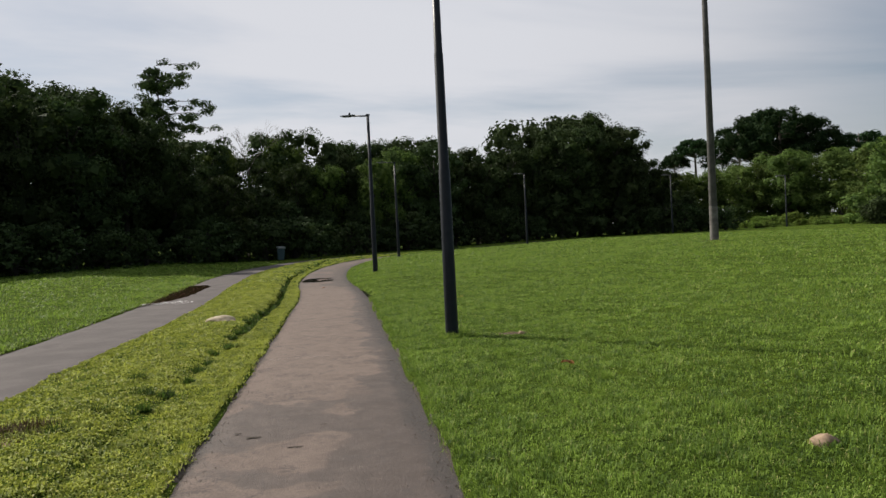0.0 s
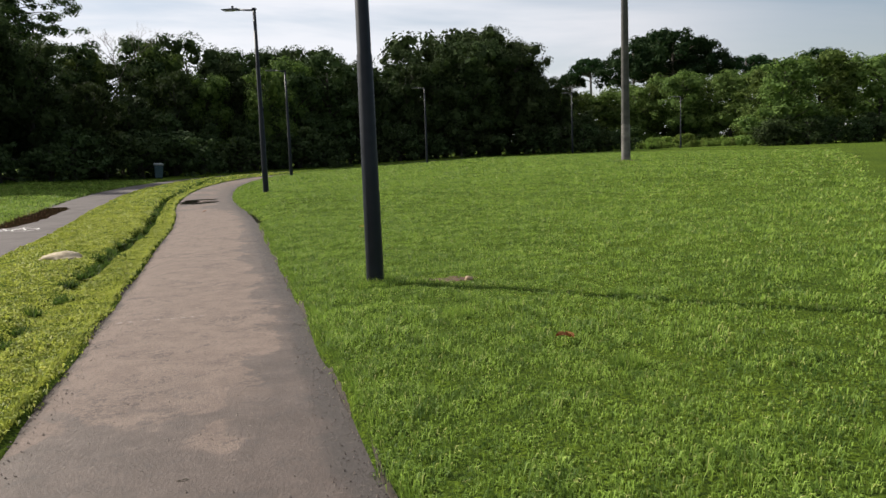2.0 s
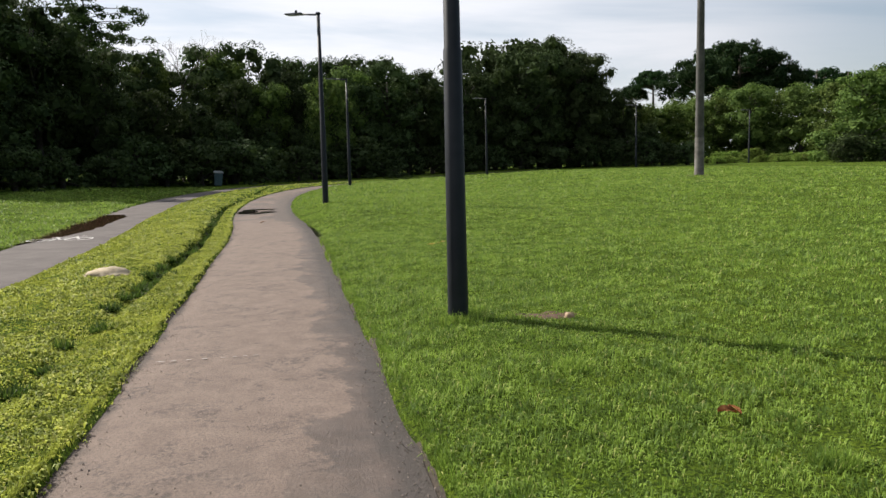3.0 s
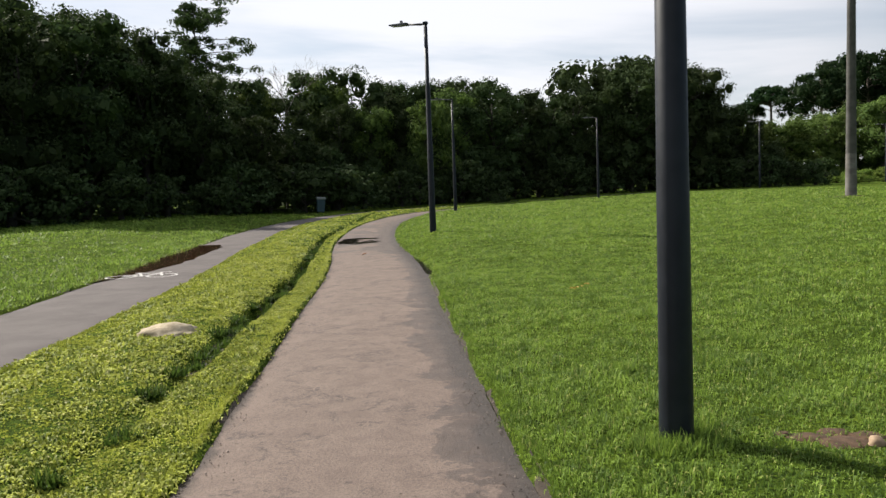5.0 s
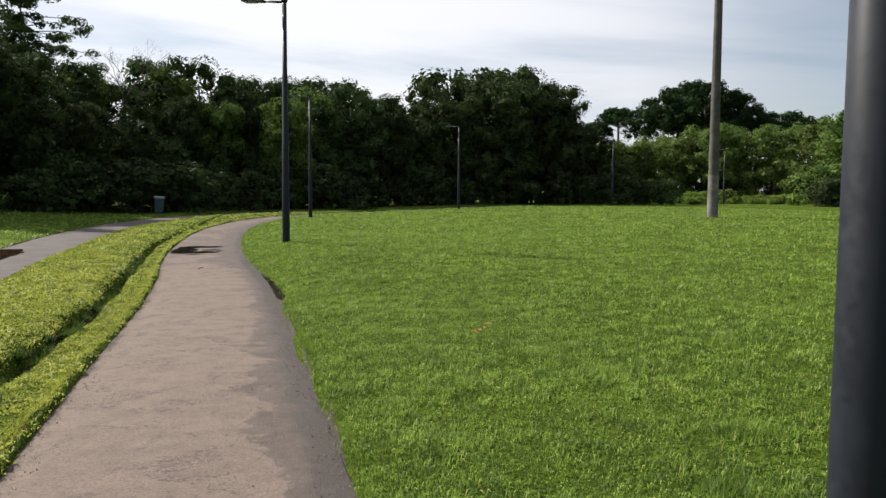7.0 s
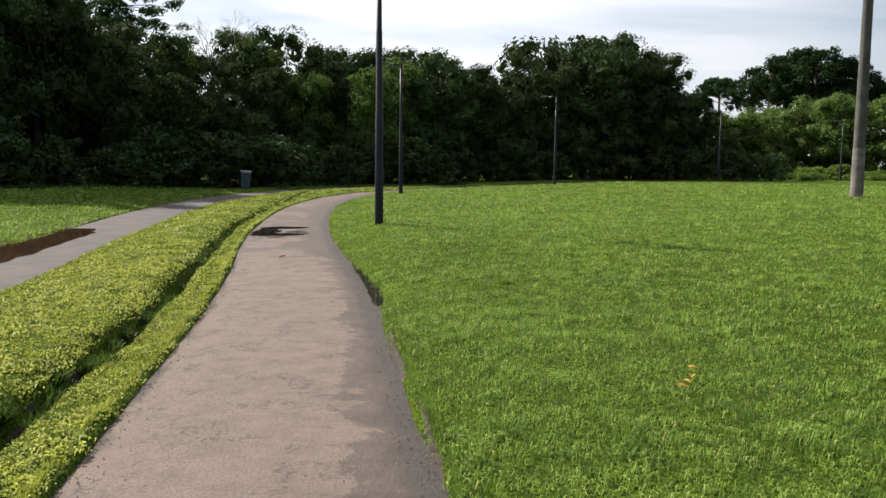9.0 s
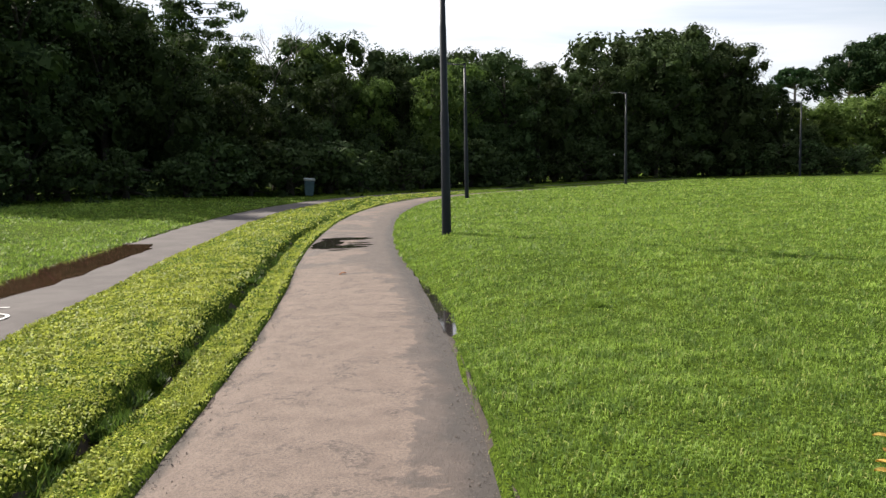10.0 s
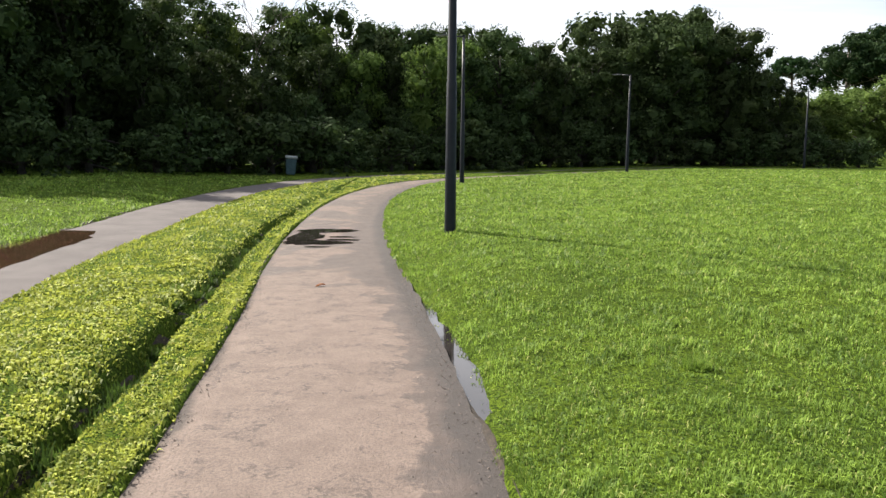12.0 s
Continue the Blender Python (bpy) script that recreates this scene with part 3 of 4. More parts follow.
def build_lamp():
    """A slate steel lamp post with a short arm and a flat lamp head; the arm points along -x."""
    lamp = new("street_lamp")
    v, f = tubes([[((0, 0, -0.3), 0.102), ((0, 0, 0.0), 0.102), ((0, 0, 2.6), 0.088), ((0, 0, 2.62), 0.08), ((0, 0, 4.4), 0.07), ((0, 0, 4.42), 0.062), ((0, 0, LAMP_H), 0.055)]], 20)
    part("pole", mesh_from("pole", v, f, M_POLE, True), lamp)
    bm = bmesh.new()
    bmesh.ops.create_cube(bm, size=1, matrix=Matrix.LocRotScale((0.0, 0, LAMP_H + 0.01), None, (0.13, 0.13, 0.07)))
    bmesh.ops.bevel(bm, geom=bm.edges[:], offset=0.012, segments=2, affect="EDGES")
    part("cap", bm_mesh("cap", bm, M_POLE), lamp)
    v, f = tubes([[((0.03, 0, LAMP_H - 0.03), 0.035), ((-0.3, 0, LAMP_H + 0.0), 0.033), ((-0.68, 0, LAMP_H + 0.05), 0.03)]], 10)
    part("arm", mesh_from("arm", v, f, M_POLE, True), lamp)
    bm = bmesh.new()
    bmesh.ops.create_cube(bm, size=1, matrix=Matrix.LocRotScale((-0.95, 0, LAMP_H + 0.075), Euler((0, radians(4), 0)), (0.66, 0.27, 0.075)))
    for e in bm.verts:
        if e.co.x < -1.1:
            e.co.z = LAMP_H + 0.085 + (e.co.z - LAMP_H - 0.08) * 0.45
            e.co.y *= 0.8
    bmesh.ops.bevel(bm, geom=bm.edges[:], offset=0.016, segments=2, affect="EDGES")
    head = part("lamp_head", bm_mesh("lamp_head", bm, M_LAMP), lamp, "flat grey lamp head")
    bm = bmesh.new()
    bmesh.ops.create_cube(bm, size=1, matrix=Matrix.LocRotScale((-1.02, 0, LAMP_H + 0.036), Euler((0, radians(4), 0)), (0.36, 0.18, 0.012)))
    part("lens", bm_mesh("lens", bm, M_LENS), head)
    bm = bmesh.new()
    bmesh.ops.create_cone(bm, cap_ends=True, segments=12, radius1=0.045, radius2=0.038, depth=0.08, matrix=Matrix.Translation((-0.86, 0, LAMP_H + 0.15)))
    part("photocell", bm_mesh("photocell", bm, M_POLE), head)
    return tagged(lamp, "slate grey steel street lamp on the lawn beside the footpath", "street lamp", "lamps along the footpath")


LAMPS = [(2.13, 11.75, 1.5), (1.01, 31.5, -32), (2.64, 52.5, -20), (14.7, 69.6, -42), (33.1, 82.4, -58), (52.0, 93.6, -58)]
first = build_lamp()
first.matrix_basis = pose(LAMPS[0][0], LAMPS[0][1], ground_z(*LAMPS[0][:2]), 0, 0, 0)
for lx, ly, turn in LAMPS[1:]:
    copy_thing(first, pose(lx, ly, ground_z(lx, ly), 0, 0, turn))


def build_tall_pole(x, y):
    z = ground_z(x, y)
    pole = new("floodlight_pole")
    v, f = tubes([[((0, 0, -0.4), 0.23), ((0, 0, 0), 0.23), ((0, 0, 5), 0.2), ((0, 0, 10), 0.17), ((0, 0, 17), 0.13)]], 20)
    part("shaft", mesh_from("shaft", v, f, M_CONCRETE, True), pole)
    # The lowest 1.9 m is a slightly wider sleeve in a paler colour.
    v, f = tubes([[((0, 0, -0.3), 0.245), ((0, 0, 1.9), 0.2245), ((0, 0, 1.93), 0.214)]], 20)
    part("foot", mesh_from("foot", v, f, M_CONCRETE_PALE, True), pole, "paler lowest stretch of the pole")
    pole.matrix_basis = pose(x, y, z)
    tagged(pole, "tall tapered grey concrete pole standing in the lawn", "pole")


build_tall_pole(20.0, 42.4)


# ---- trees ----
def leaf_quads(centres, normals, size, rng, narrow=0.55, up=0.0):
    """Kite-shaped leaves at the centres, facing roughly along the normals."""
    n = len(centres)
    nrm = normals + rng.normal(0, 0.36, (n, 3))
    nrm[:, 2] += up
    nrm /= np.linalg.norm(nrm, axis=1)[:, None]
    r = rng.normal(0, 1, (n, 3))
    a = np.cross(nrm, r); a /= np.linalg.norm(a, axis=1)[:, None]
    b = np.cross(nrm, a)
    s = (size * rng.uniform(0.6, 1.35, n))[:, None]
    v = np.empty((n, 4, 3), np.float32)
    v[:, 0] = centres - a * s
    v[:, 1] = centres + b * s * narrow - a * s * 0.1 + nrm * s * 0.18
    v[:, 2] = centres + a * s
    v[:, 3] = centres - b * s * narrow - a * s * 0.1 + nrm * s * 0.18
    return v


def lobes_to_leaves(lobes, count, size, rng, narrow=0.55, shell=0.72, under=0.35, core=0):
    """Leaves over the outer shell of ellipsoid lobes (x, y, z, rx, rz), fewer underneath."""
    area = np.array([l[3] * (l[3] + l[4]) for l in lobes])
    which = rng.choice(len(lobes), count, p=area / area.sum())
    lob = np.array(lobes)[which]
    d = rng.normal(0, 1, (count, 3)); d /= np.linalg.norm(d, axis=1)[:, None]
    flip = (d[:, 2] < -0.2) & (rng.random(count) > under)
    d[flip, 2] *= -1
    bumpy = 1 + 0.16 * np.sin(d[:, 0] * 7 + lob[:, 0]) * np.sin(d[:, 1] * 6 + lob[:, 1] * 2) * np.cos(d[:, 2] * 5 + lob[:, 2])
    rad = (shell + (1 - shell) * rng.random(count) ** 0.6) * bumpy
    c = lob[:, :3] + d * np.column_stack([lob[:, 3], lob[:, 3], lob[:, 4]]) * rad[:, None]
    outer = leaf_quads(c, d, size, rng, narrow)
    if not core:
        return outer
    # Large unseen inner leaves, added to stop sunlight passing through the crown.
    lob = np.repeat(np.array(lobes), core, axis=0)
    d = rng.normal(0, 1, (len(lob), 3)); d /= np.linalg.norm(d, axis=1)[:, None]
    inner = lob[:, :3] + d * np.column_stack([lob[:, 3], lob[:, 3], lob[:, 4]]) * rng.uniform(0.2, 0.6, len(lob))[:, None]
    return np.concatenate([outer, leaf_quads(inner, d, lob[:, 3] * 0.3, rng, 0.8)])


def broad_tree(name, seed, tall, wide, leaves, leaf, mat, low=0.12, core=18):
    """A forest-edge tree: forked trunk, limbs and a crown of many lobes that reaches low."""
    rng = np.random.default_rng(seed)
    lobes = []
    for k in range(44):
        h = low + (1 - low) * rng.random() ** 0.8
        spread = wide * 0.5 * math.sin(min(1.0, 0.35 + 1.1 * (1 - h)) * math.pi / 2)
        w = rng.uniform(0, 2 * math.pi)
        q = rng.uniform(0.35, 1.0) * spread
        r = rng.uniform(0.09, 0.17) * wide
        lobes.append((math.cos(w) * q, math.sin(w) * q, tall * h - r * 0.5, r, r * rng.uniform(0.65, 0.95)))
    lobes.append((0, 0, tall * 0.6, wide * 0.28, tall * 0.26))
    lobes.append((0, 0, tall * 0.35, wide * 0.3, tall * 0.24))
    tree = new(name)
    runs = [[((0, 0, -0.3), 0.24), ((0.08, 0.05, tall * 0.2), 0.19), ((-0.1, 0.12, tall * 0.5), 0.12), ((0.05, 0, tall * 0.85), 0.04)]]
    for lo in lobes[:14]:
        t = min(0.75, max(0.15, lo[2] / tall - 0.18))
        runs.append([((0, 0.05, tall * t), 0.085), ((lo[0] * 0.5, lo[1] * 0.5, (tall * t + lo[2]) / 2 + 0.1), 0.055), ((lo[0], lo[1], lo[2]), 0.02)])
    v, f = tubes(runs, 6)
    part("trunk", mesh_from("trunk", v, f, M_BARK, True), tree)
    part("crown", mesh_fast("crown", lobes_to_leaves(lobes, leaves, leaf, rng, core=core), 4, mat), tree)
    return tree


def umbrella_tree(name, seed, tall, wide, leaves, label_mat, low=0.56):
    """An araucaria: bare tall trunk, branches rising at their ends to a domed crown of separate tufts."""
    rng = np.random.default_rng(seed)
    lobes, runs = [], [[((0, 0, -0.4), 0.34), ((0.1, 0, tall * 0.5), 0.26), ((0, 0.1, tall * 0.96), 0.12)]]
    for k in range(78):
        w = k * 2.399 + rng.uniform(-0.3, 0.3)
        lev = rng.random() ** 0.85
        q = wide * 0.5 * math.sqrt(1.0 - 0.9 * lev * lev) * (0.55 + 0.45 * rng.random() ** 0.5)
        z = tall * (low + (0.95 - low) * lev)
        if k % 2 == 0:
            runs.append([((0, 0, z - tall * 0.09), 0.07), ((math.cos(w) * q * 0.6, math.sin(w) * q * 0.6, z - tall * 0.06), 0.05), ((math.cos(w) * q, math.sin(w) * q, z), 0.03)])
        r = wide * rng.uniform(0.055, 0.1)
        lobes.append((math.cos(w) * q, math.sin(w) * q, z, r, r * 0.8))
        if k % 3 == 0:
            lobes.append((math.cos(w) * q * 0.5, math.sin(w) * q * 0.5, z + r * 0.1, r * 1.1, r * 0.8))
    tree = new(name)
    v, f = tubes(runs, 6)
    part("trunk", mesh_from("trunk", v, f, M_BARK_PALE, True), tree)
    part("crown", mesh_fast("crown", lobes_to_leaves(lobes, leaves, 0.3, rng, 0.42, 0.45, 0.7, 8), 4, label_mat), tree)
    return tree


def layered_tree(name, seed, tall, wide, leaves):
    """A tall tree with separate, flat, drooping sprays of foliage in tiers."""
    rng = np.random.default_rng(seed)
    lobes, runs = [], [[((0, 0, -0.4), 0.32), ((0.1, 0, tall * 0.5), 0.2), ((0, 0.1, tall), 0.05)]]
    for k in range(44):
        h = 0.5 + 0.5 * (k / 43)
        w = k * 2.399
        q = wide * 0.5 * rng.uniform(0.35, 1.0) * (1.3 - 0.85 * h) * 1.2 * (1 + 0.7 * math.cos(w))
        z = tall * h + rng.uniform(-0.9, 0.9)
        runs.append([((0, 0, z), 0.06), ((math.cos(w) * q * 0.6, math.sin(w) * q * 0.6, z + 0.25), 0.04), ((math.cos(w) * q, math.sin(w) * q, z - 0.15), 0.02)])
        for part_way in (0.3, 0.65, 1.0):
            r = rng.uniform(0.9, 1.5) * (1.2 - 0.4 * h)
            lobes.append((math.cos(w) * q * part_way + rng.normal(0, 0.3), math.sin(w) * q * part_way + rng.normal(0, 0.3), z + rng.normal(0, 0.3), r, r * 0.5))
    tree = new(name)
    v, f = tubes(runs, 6)
    part("trunk", mesh_from("trunk", v, f, M_BARK, True), tree)
    part("crown", mesh_fast("crown", lobes_to_leaves(lobes, leaves, 0.26, rng, 0.4, 0.2, 0.8), 4, M_LEAF), tree)
    return tree


def bare_tree(x, y, tall, seed):
    rng = random.Random(seed)
    runs = []

    def grow(p, d, length, r, depth):
        q = p + d * length
        mid = p + d * length * 0.5 + Vector((rng.uniform(-1, 1), rng.uniform(-1, 1), 0)) * length * 0.06
        runs.append([(p, r), (mid, r * 0.82), (q, r * 0.62)])
        if depth:
            for k in range(rng.choice((2, 2, 3))):
                side = Vector((rng.uniform(-1, 1), rng.uniform(-1, 1), rng.uniform(-0.1, 0.6)))
                grow(q, (d + side * 0.85).normalized(), length * rng.uniform(0.62, 0.82), r * 0.62, depth - 1)

    grow(Vector((0, 0, -0.4)), Vector((0.05, 0, 1)).normalized(), tall * 0.42, 0.14, 0)
    grow(Vector((0.05 * tall * 0.42, 0, tall * 0.42 - 0.45)), Vector((0, 0, 1)), tall * 0.15, 0.085, 6)
    tree = new("bare_tree")
    v, f = tubes(runs, 5)
    part("trunk", mesh_from("trunk", v, f, M_BARK_PALE, True), tree)
    tree.matrix_basis = pose(x, y, ground_z(x, y))
    tagged(tree, "leafless pale tree with fine bare twigs above the woods", "tree")


BROAD = [broad_tree("tree", 21 + k, 10.0, (7.0, 8.0, 6.4, 7.4, 6.8)[k], 7200, 0.094, M_LEAF, 0.12, 22) for k in range(5)]
BACK = [broad_tree("tree", 31 + k, 10.0, (7.4, 6.8, 8.0)[k], 2200, 0.19, M_LEAF, 0.12, 12) for k in range(3)]
SHRUB = [broad_tree("shrub", 41 + k, 3.2, (4.0, 4.6, 3.6)[k], 1600, 0.125, M_LEAF, 0.05, 6) for k in range(3)]
WEED = [broad_tree("shrub", 51 + k, 2.2, 3.4, 1200, 0.13, M_HERB, 0.03, 4) for k in range(2)]
LIGHT = [broad_tree("tree", 61 + k, 10.0, (8.5, 7.6)[k], 5600, 0.132, M_LEAF_LIGHT, 0.03) for k in range(2)]
for o in BROAD + BACK:
    tagged(o, "dense dark green broadleaf tree at the edge of the woods", "tree", "trees of the woods")
for o in SHRUB:
    tagged(o, "dark green leafy shrub under the trees", "shrub", "shrubs under the woods")
for o in WEED:
    tagged(o, "sunlit yellow-green shrub of tall weeds behind the lawn", "shrub", "sunlit shrubs")
for o in LIGHT:
    tagged(o, "sunlit yellow-green broadleaf tree at the edge of the lawn", "tree", "sunlit trees by the lawn")
used = set()


def plant(kinds, k, x, y, tall, turn, wide=1.0, base=10.0):
    """Stands a tree of a kind at its place: the first time the built one itself, then copies of it."""
    ob = kinds[k % len(kinds)]
    s = tall / base
    m = pose(x, y, ground_z(x, y) - 0.05, 0, 0, turn)
    if ob in used:
        ob2 = copy_thing(ob, m)
        ob2.scale = (s * wide, s * wide, s)
    else:
        used.add(ob)
        ob.matrix_basis = m
        ob.scale = (s * wide, s * wide, s)


# the edge of the woods: x, y and the height of its trees
# from x -11 to 1 the low heights shape the edge of a shadow
EDGE = np.array([(-28, -14, 11), (-28, 12, 11), (-28, 28, 11.5), (-27, 38, 11.4), (-24.5, 46, 10.2), (-21.8, 49.5, 11.2), (-19.2, 53, 14), (-15.4, 58, 12.6), (-10.6, 64, 7.8), (-6.6, 68.5, 6.2), (-3.2, 72, 4.9),
                 (0.5, 76.5, 5.6), (5.5, 82, 11.6), (8.5, 85, 11.9), (12, 87, 11.6), (15.5, 88.5, 11.3), (18, 89.3, 11.2), (21, 90.4, 12.4), (25, 92, 14.3), (29.5, 93.5, 14.8), (33, 94.5, 13.2), (36, 95, 10), (40, 95.5, 5.8), (45, 95, 3.2)], float)


def build_woods():
    rng = np.random.default_rng(5)
    seg = np.hypot(*np.diff(EDGE[:, :2], axis=0).T)
    cum = np.concatenate([[0], np.cumsum(seg)])
    k = 0
    for row, (off, gap, up) in enumerate(((0.0, 3.7, 0.88), (4.4, 4.2, 1.02), (9.0, 6.2, 1.06))):
        s = rng.uniform(0, 2)
        while s < cum[-1] - row * 1.2:
            x, y, h = (np.interp(s, cum, EDGE[:, c]) for c in range(3))
            x2, y2 = (np.interp(min(s + 1, cum[-1]), cum, EDGE[:, c]) for c in range(2))
            x1, y1 = (np.interp(max(s - 1, 0), cum, EDGE[:, c]) for c in range(2))
            d = np.array([x2 - x1, y2 - y1]); d /= np.linalg.norm(d)
            out = np.array([-d[1], d[0]])
            p = np.array([x, y]) + out * (off + rng.uniform(-0.9, 0.9))
            plant(BACK if row == 2 or p[1] < 36 else BROAD, k, p[0], p[1], h * up * rng.uniform(0.92, 1.08), rng.uniform(0, 360), rng.uniform(0.9, 1.15))
            k += 1
            if row == 2 and y < 30:
                s += 6
            s += gap * rng.uniform(0.8, 1.2) * (1.5 if y < 30 else 1.0)
    s = 0.5
    while s < cum[-1]:
        x, y = (np.interp(s, cum, EDGE[:, c]) for c in range(2))
        x2, y2 = (np.interp(min(s + 1, cum[-1]), cum, EDGE[:, c]) for c in range(2))
        d = np.array([x2 - x, y2 - y]); d /= max(np.linalg.norm(d), 1e-6)
        p = np.array([x, y]) - np.array([-d[1], d[0]]) * rng.uniform(1.5, 3.0)
        plant(SHRUB, k, p[0], p[1], rng.uniform(2.2, 3.8), rng.uniform(0, 360), rng.uniform(1.0, 1.3), 3.2)
        k += 1
        s += rng.uniform(2.4, 3.6)


build_woods()
# a flattened shrub copy stands in for a low mound in the lawn
plant(SHRUB, 1, 8.0, 75.6, 0.7, 30, 2.4, 3.2)
# taller trees further in
for k, (x, y, h) in enumerate(((-24, 67, 14.4), (-28.5, 61, 13.4), (-20, 71, 12.2), (-32, 53, 13), (-26, 55, 12.5), (-8.6, 80, 12.6), (-5.4, 82, 12.4), (-35, 45, 13), (-30, 68, 13.2), (-16.5, 75, 10.8), (-13, 70.5, 10.2), (-10, 74, 9.4), (-6, 75, 8.6), (-2, 79, 9.6), (-21.5, 67, 12.8), (-18.8, 69, 12.0), (-2.6, 85, 11.4), (-0.2, 86, 11.8), (3, 86.5, 11.4), (23, 98, 13.6), (26.5, 99, 14.8), (30, 100, 15))):
    plant(BROAD, k + 2, x, y, h, 47 * k, 0.95)
for k, (x, y, h, w) in enumerate(((56, 79, 9.2, 1.2), (62, 81, 10.2, 1.2), (69, 80, 9.8, 1.2), (76, 78, 10.4, 1.2), (59, 86, 8.8, 1.25),
                                  (51, 114, 7, 1.3), (56, 114, 9, 1.2), (62, 111, 11, 1.1), (68, 108, 10.5, 1.2), (74, 105, 10.5, 1.2), (81, 102, 11, 1.2), (58, 122, 10, 1.2),
                                  (66, 120, 11.5, 1.2), (46, 118, 6.5, 1.3), (74, 115, 11.5, 1.2), (88, 100, 12, 1.2), (48, 128, 10, 1.3), (59.5, 117, 9.6, 1.2), (64.5, 115, 10.5, 1.1), (70, 117, 10.5, 1.2), (45, 112, 8.3, 1.3), (50, 113.5, 8.6, 1.3))):
    plant(LIGHT, k, x, y, h, 73 * k, w)
# a few lighter trees in the dark woods edge; sunlight is put into their colour
for k, (x, y, h) in enumerate(((1.4, 76.6, 9.0), (-3.4, 77, 8.6), (-7, 79.5, 11.2), (4.2, 83, 10.6), (-12.5, 72, 9.6))):
    plant(LIGHT, k, x, y, h, 97 * k + 40, 0.85)
rng_h = random.Random(13)
for k in range(64):
    s = rng_h.random()
    deep = rng_h.random()
    plant(WEED, k, 44 + 26 * s + 3 * deep, 99.5 - 12.5 * s + 9 * deep, rng_h.uniform(0.5, 1.0) + 1.1 * deep * rng_h.random(), 61 * k, rng_h.uniform(1.0, 1.7), 2.2)

for k in range(12):
    plant(SHRUB, k, 52.5 + 2.1 * k, 77 + 1.2 * math.sin(k * 2.1), 2.4 + 0.8 * abs(math.sin(k * 1.3)), 83 * k, 1.2, 3.2)

araucaria = tagged(umbrella_tree("araucaria", 71, 21, 16, 8500, M_NEEDLE), "dark dome-crowned araucaria above the other trees", "tree", "araucarias")
araucaria.matrix_basis = pose(77.5, 142, 1.6)
for x, y, turn, s in ((71, 145, 80, 0.88), (84, 144, 200, 0.92), (78, 151, 20, 1.0), (93, 142, 150, 0.76), (100, 143, 250, 0.74), (108, 140, 40, 0.8)):
    copy_thing(araucaria, pose(x, y, 1.6, 0, 0, turn)).scale = (s, s, s)
slim = tagged(umbrella_tree("araucaria", 72, 17.2, 9, 2600, M_NEEDLE, 0.8), "slender araucaria with a bare trunk and flat crown", "tree", "slender araucarias")
slim.matrix_basis = pose(64.8, 151, 1.0)
copy_thing(slim, pose(61.0, 152, 1.0, 0, 0, 120)).scale = (0.7, 0.7, 0.84)
tall_left = tagged(layered_tree("tree", 81, 24.5, 15, 10000), "tall tree with tiers of drooping foliage above the woods", "tree")
tall_left.matrix_basis = pose(-26, 106, 0.5)
bare_tree(-10.3, 73, 14.4, 9)


def far_woods():
    """Added screen of large overlapping leaves behind the rows of trees; blocks light from the horizon."""
    rng = np.random.default_rng(91)
    line = [(-36, 20), (-33, 40), (-30, 56), (-22, 70), (-12, 82), (-2, 93), (10, 101), (24, 105), (40, 106), (44, 118), (46, 134), (62, 132), (80, 124), (100, 116)]
    pts = smooth_line(line, 0.5)
    n = 9000
    k = rng.integers(0, len(pts), n)
    c = np.column_stack([pts[k] + rng.normal(0, 1.2, (n, 2)), rng.uniform(0.1, 6.5, n)])
    tagged(new("far_woods", mesh_fast("far_woods", leaf_quads(c, rng.normal(0, 1, (n, 3)), 0.55, rng, 0.7), 4, M_LEAF)), "added leaf screen that keeps horizon light out of the woods", "woods", kind="stuff")


far_woods()


# ---- small things ----
def water_sheet(name, outline, z, mat, label):
    bm = bmesh.new()
    bm.faces.new([bm.verts.new((x, y, z + float(rise(x, y)))) for x, y in outline])
    bmesh.ops.triangulate(bm, faces=bm.faces[:])
    tagged(new(name, bm_mesh(name, bm, mat)), label, "puddle")


def ragged(outline, seed, amount, cuts=4):
    rng = random.Random(seed)
    out = []
    for k, a in enumerate(outline):
        b = outline[(k + 1) % len(outline)]
        for c in range(cuts):
            s = c / cuts
            out.append((a[0] + (b[0] - a[0]) * s + rng.uniform(-amount, amount), a[1] + (b[1] - a[1]) * s + rng.uniform(-amount, amount)))
    return out


water_sheet("puddle", ragged([(-6.2, 22.5), (-5.65, 24), (-5.35, 26.5), (-5.42, 28.7), (-5.62, 31), (-5.82, 32.9), (-6.2, 34.1), (-6.85, 34.2), (-6.8, 31.2), (-6.45, 27)], 1, 0.06), PAVE + 0.024, M_PUDDLE_BROWN, "brown muddy puddle along the edge of the cycle path")
def streak_puddle():
    """Shallow water that lies in several streaks across the footpath."""
    rng = random.Random(2)
    puddle = new("puddle")
    for cx, cy, rx, ry in ((-1.75, 33.3, 0.32, 0.95), (-1.4, 32.3, 0.62, 0.33), (-1.45, 34.45, 0.66, 0.36), (-1.05, 33.25, 0.28, 0.1), (-1.0, 32.75, 0.34, 0.12), (-1.35, 31.6, 0.24, 0.07)):
        bm = bmesh.new()
        ring = []
        for k in range(26):
            a = 2 * math.pi * k / 26
            q = rng.uniform(0.8, 1.15)
            x, y = cx + rx * q * math.cos(a), cy + ry * q * math.sin(a)
            ring.append(bm.verts.new((x, y, PAVE + 0.026 + float(rise(x, y)))))
        bm.faces.new(ring)
        part("water_streak", bm_mesh("water_streak", bm, M_PUDDLE), puddle)
    tagged(puddle, "dark shallow puddle lying in streaks across the footpath", "puddle")


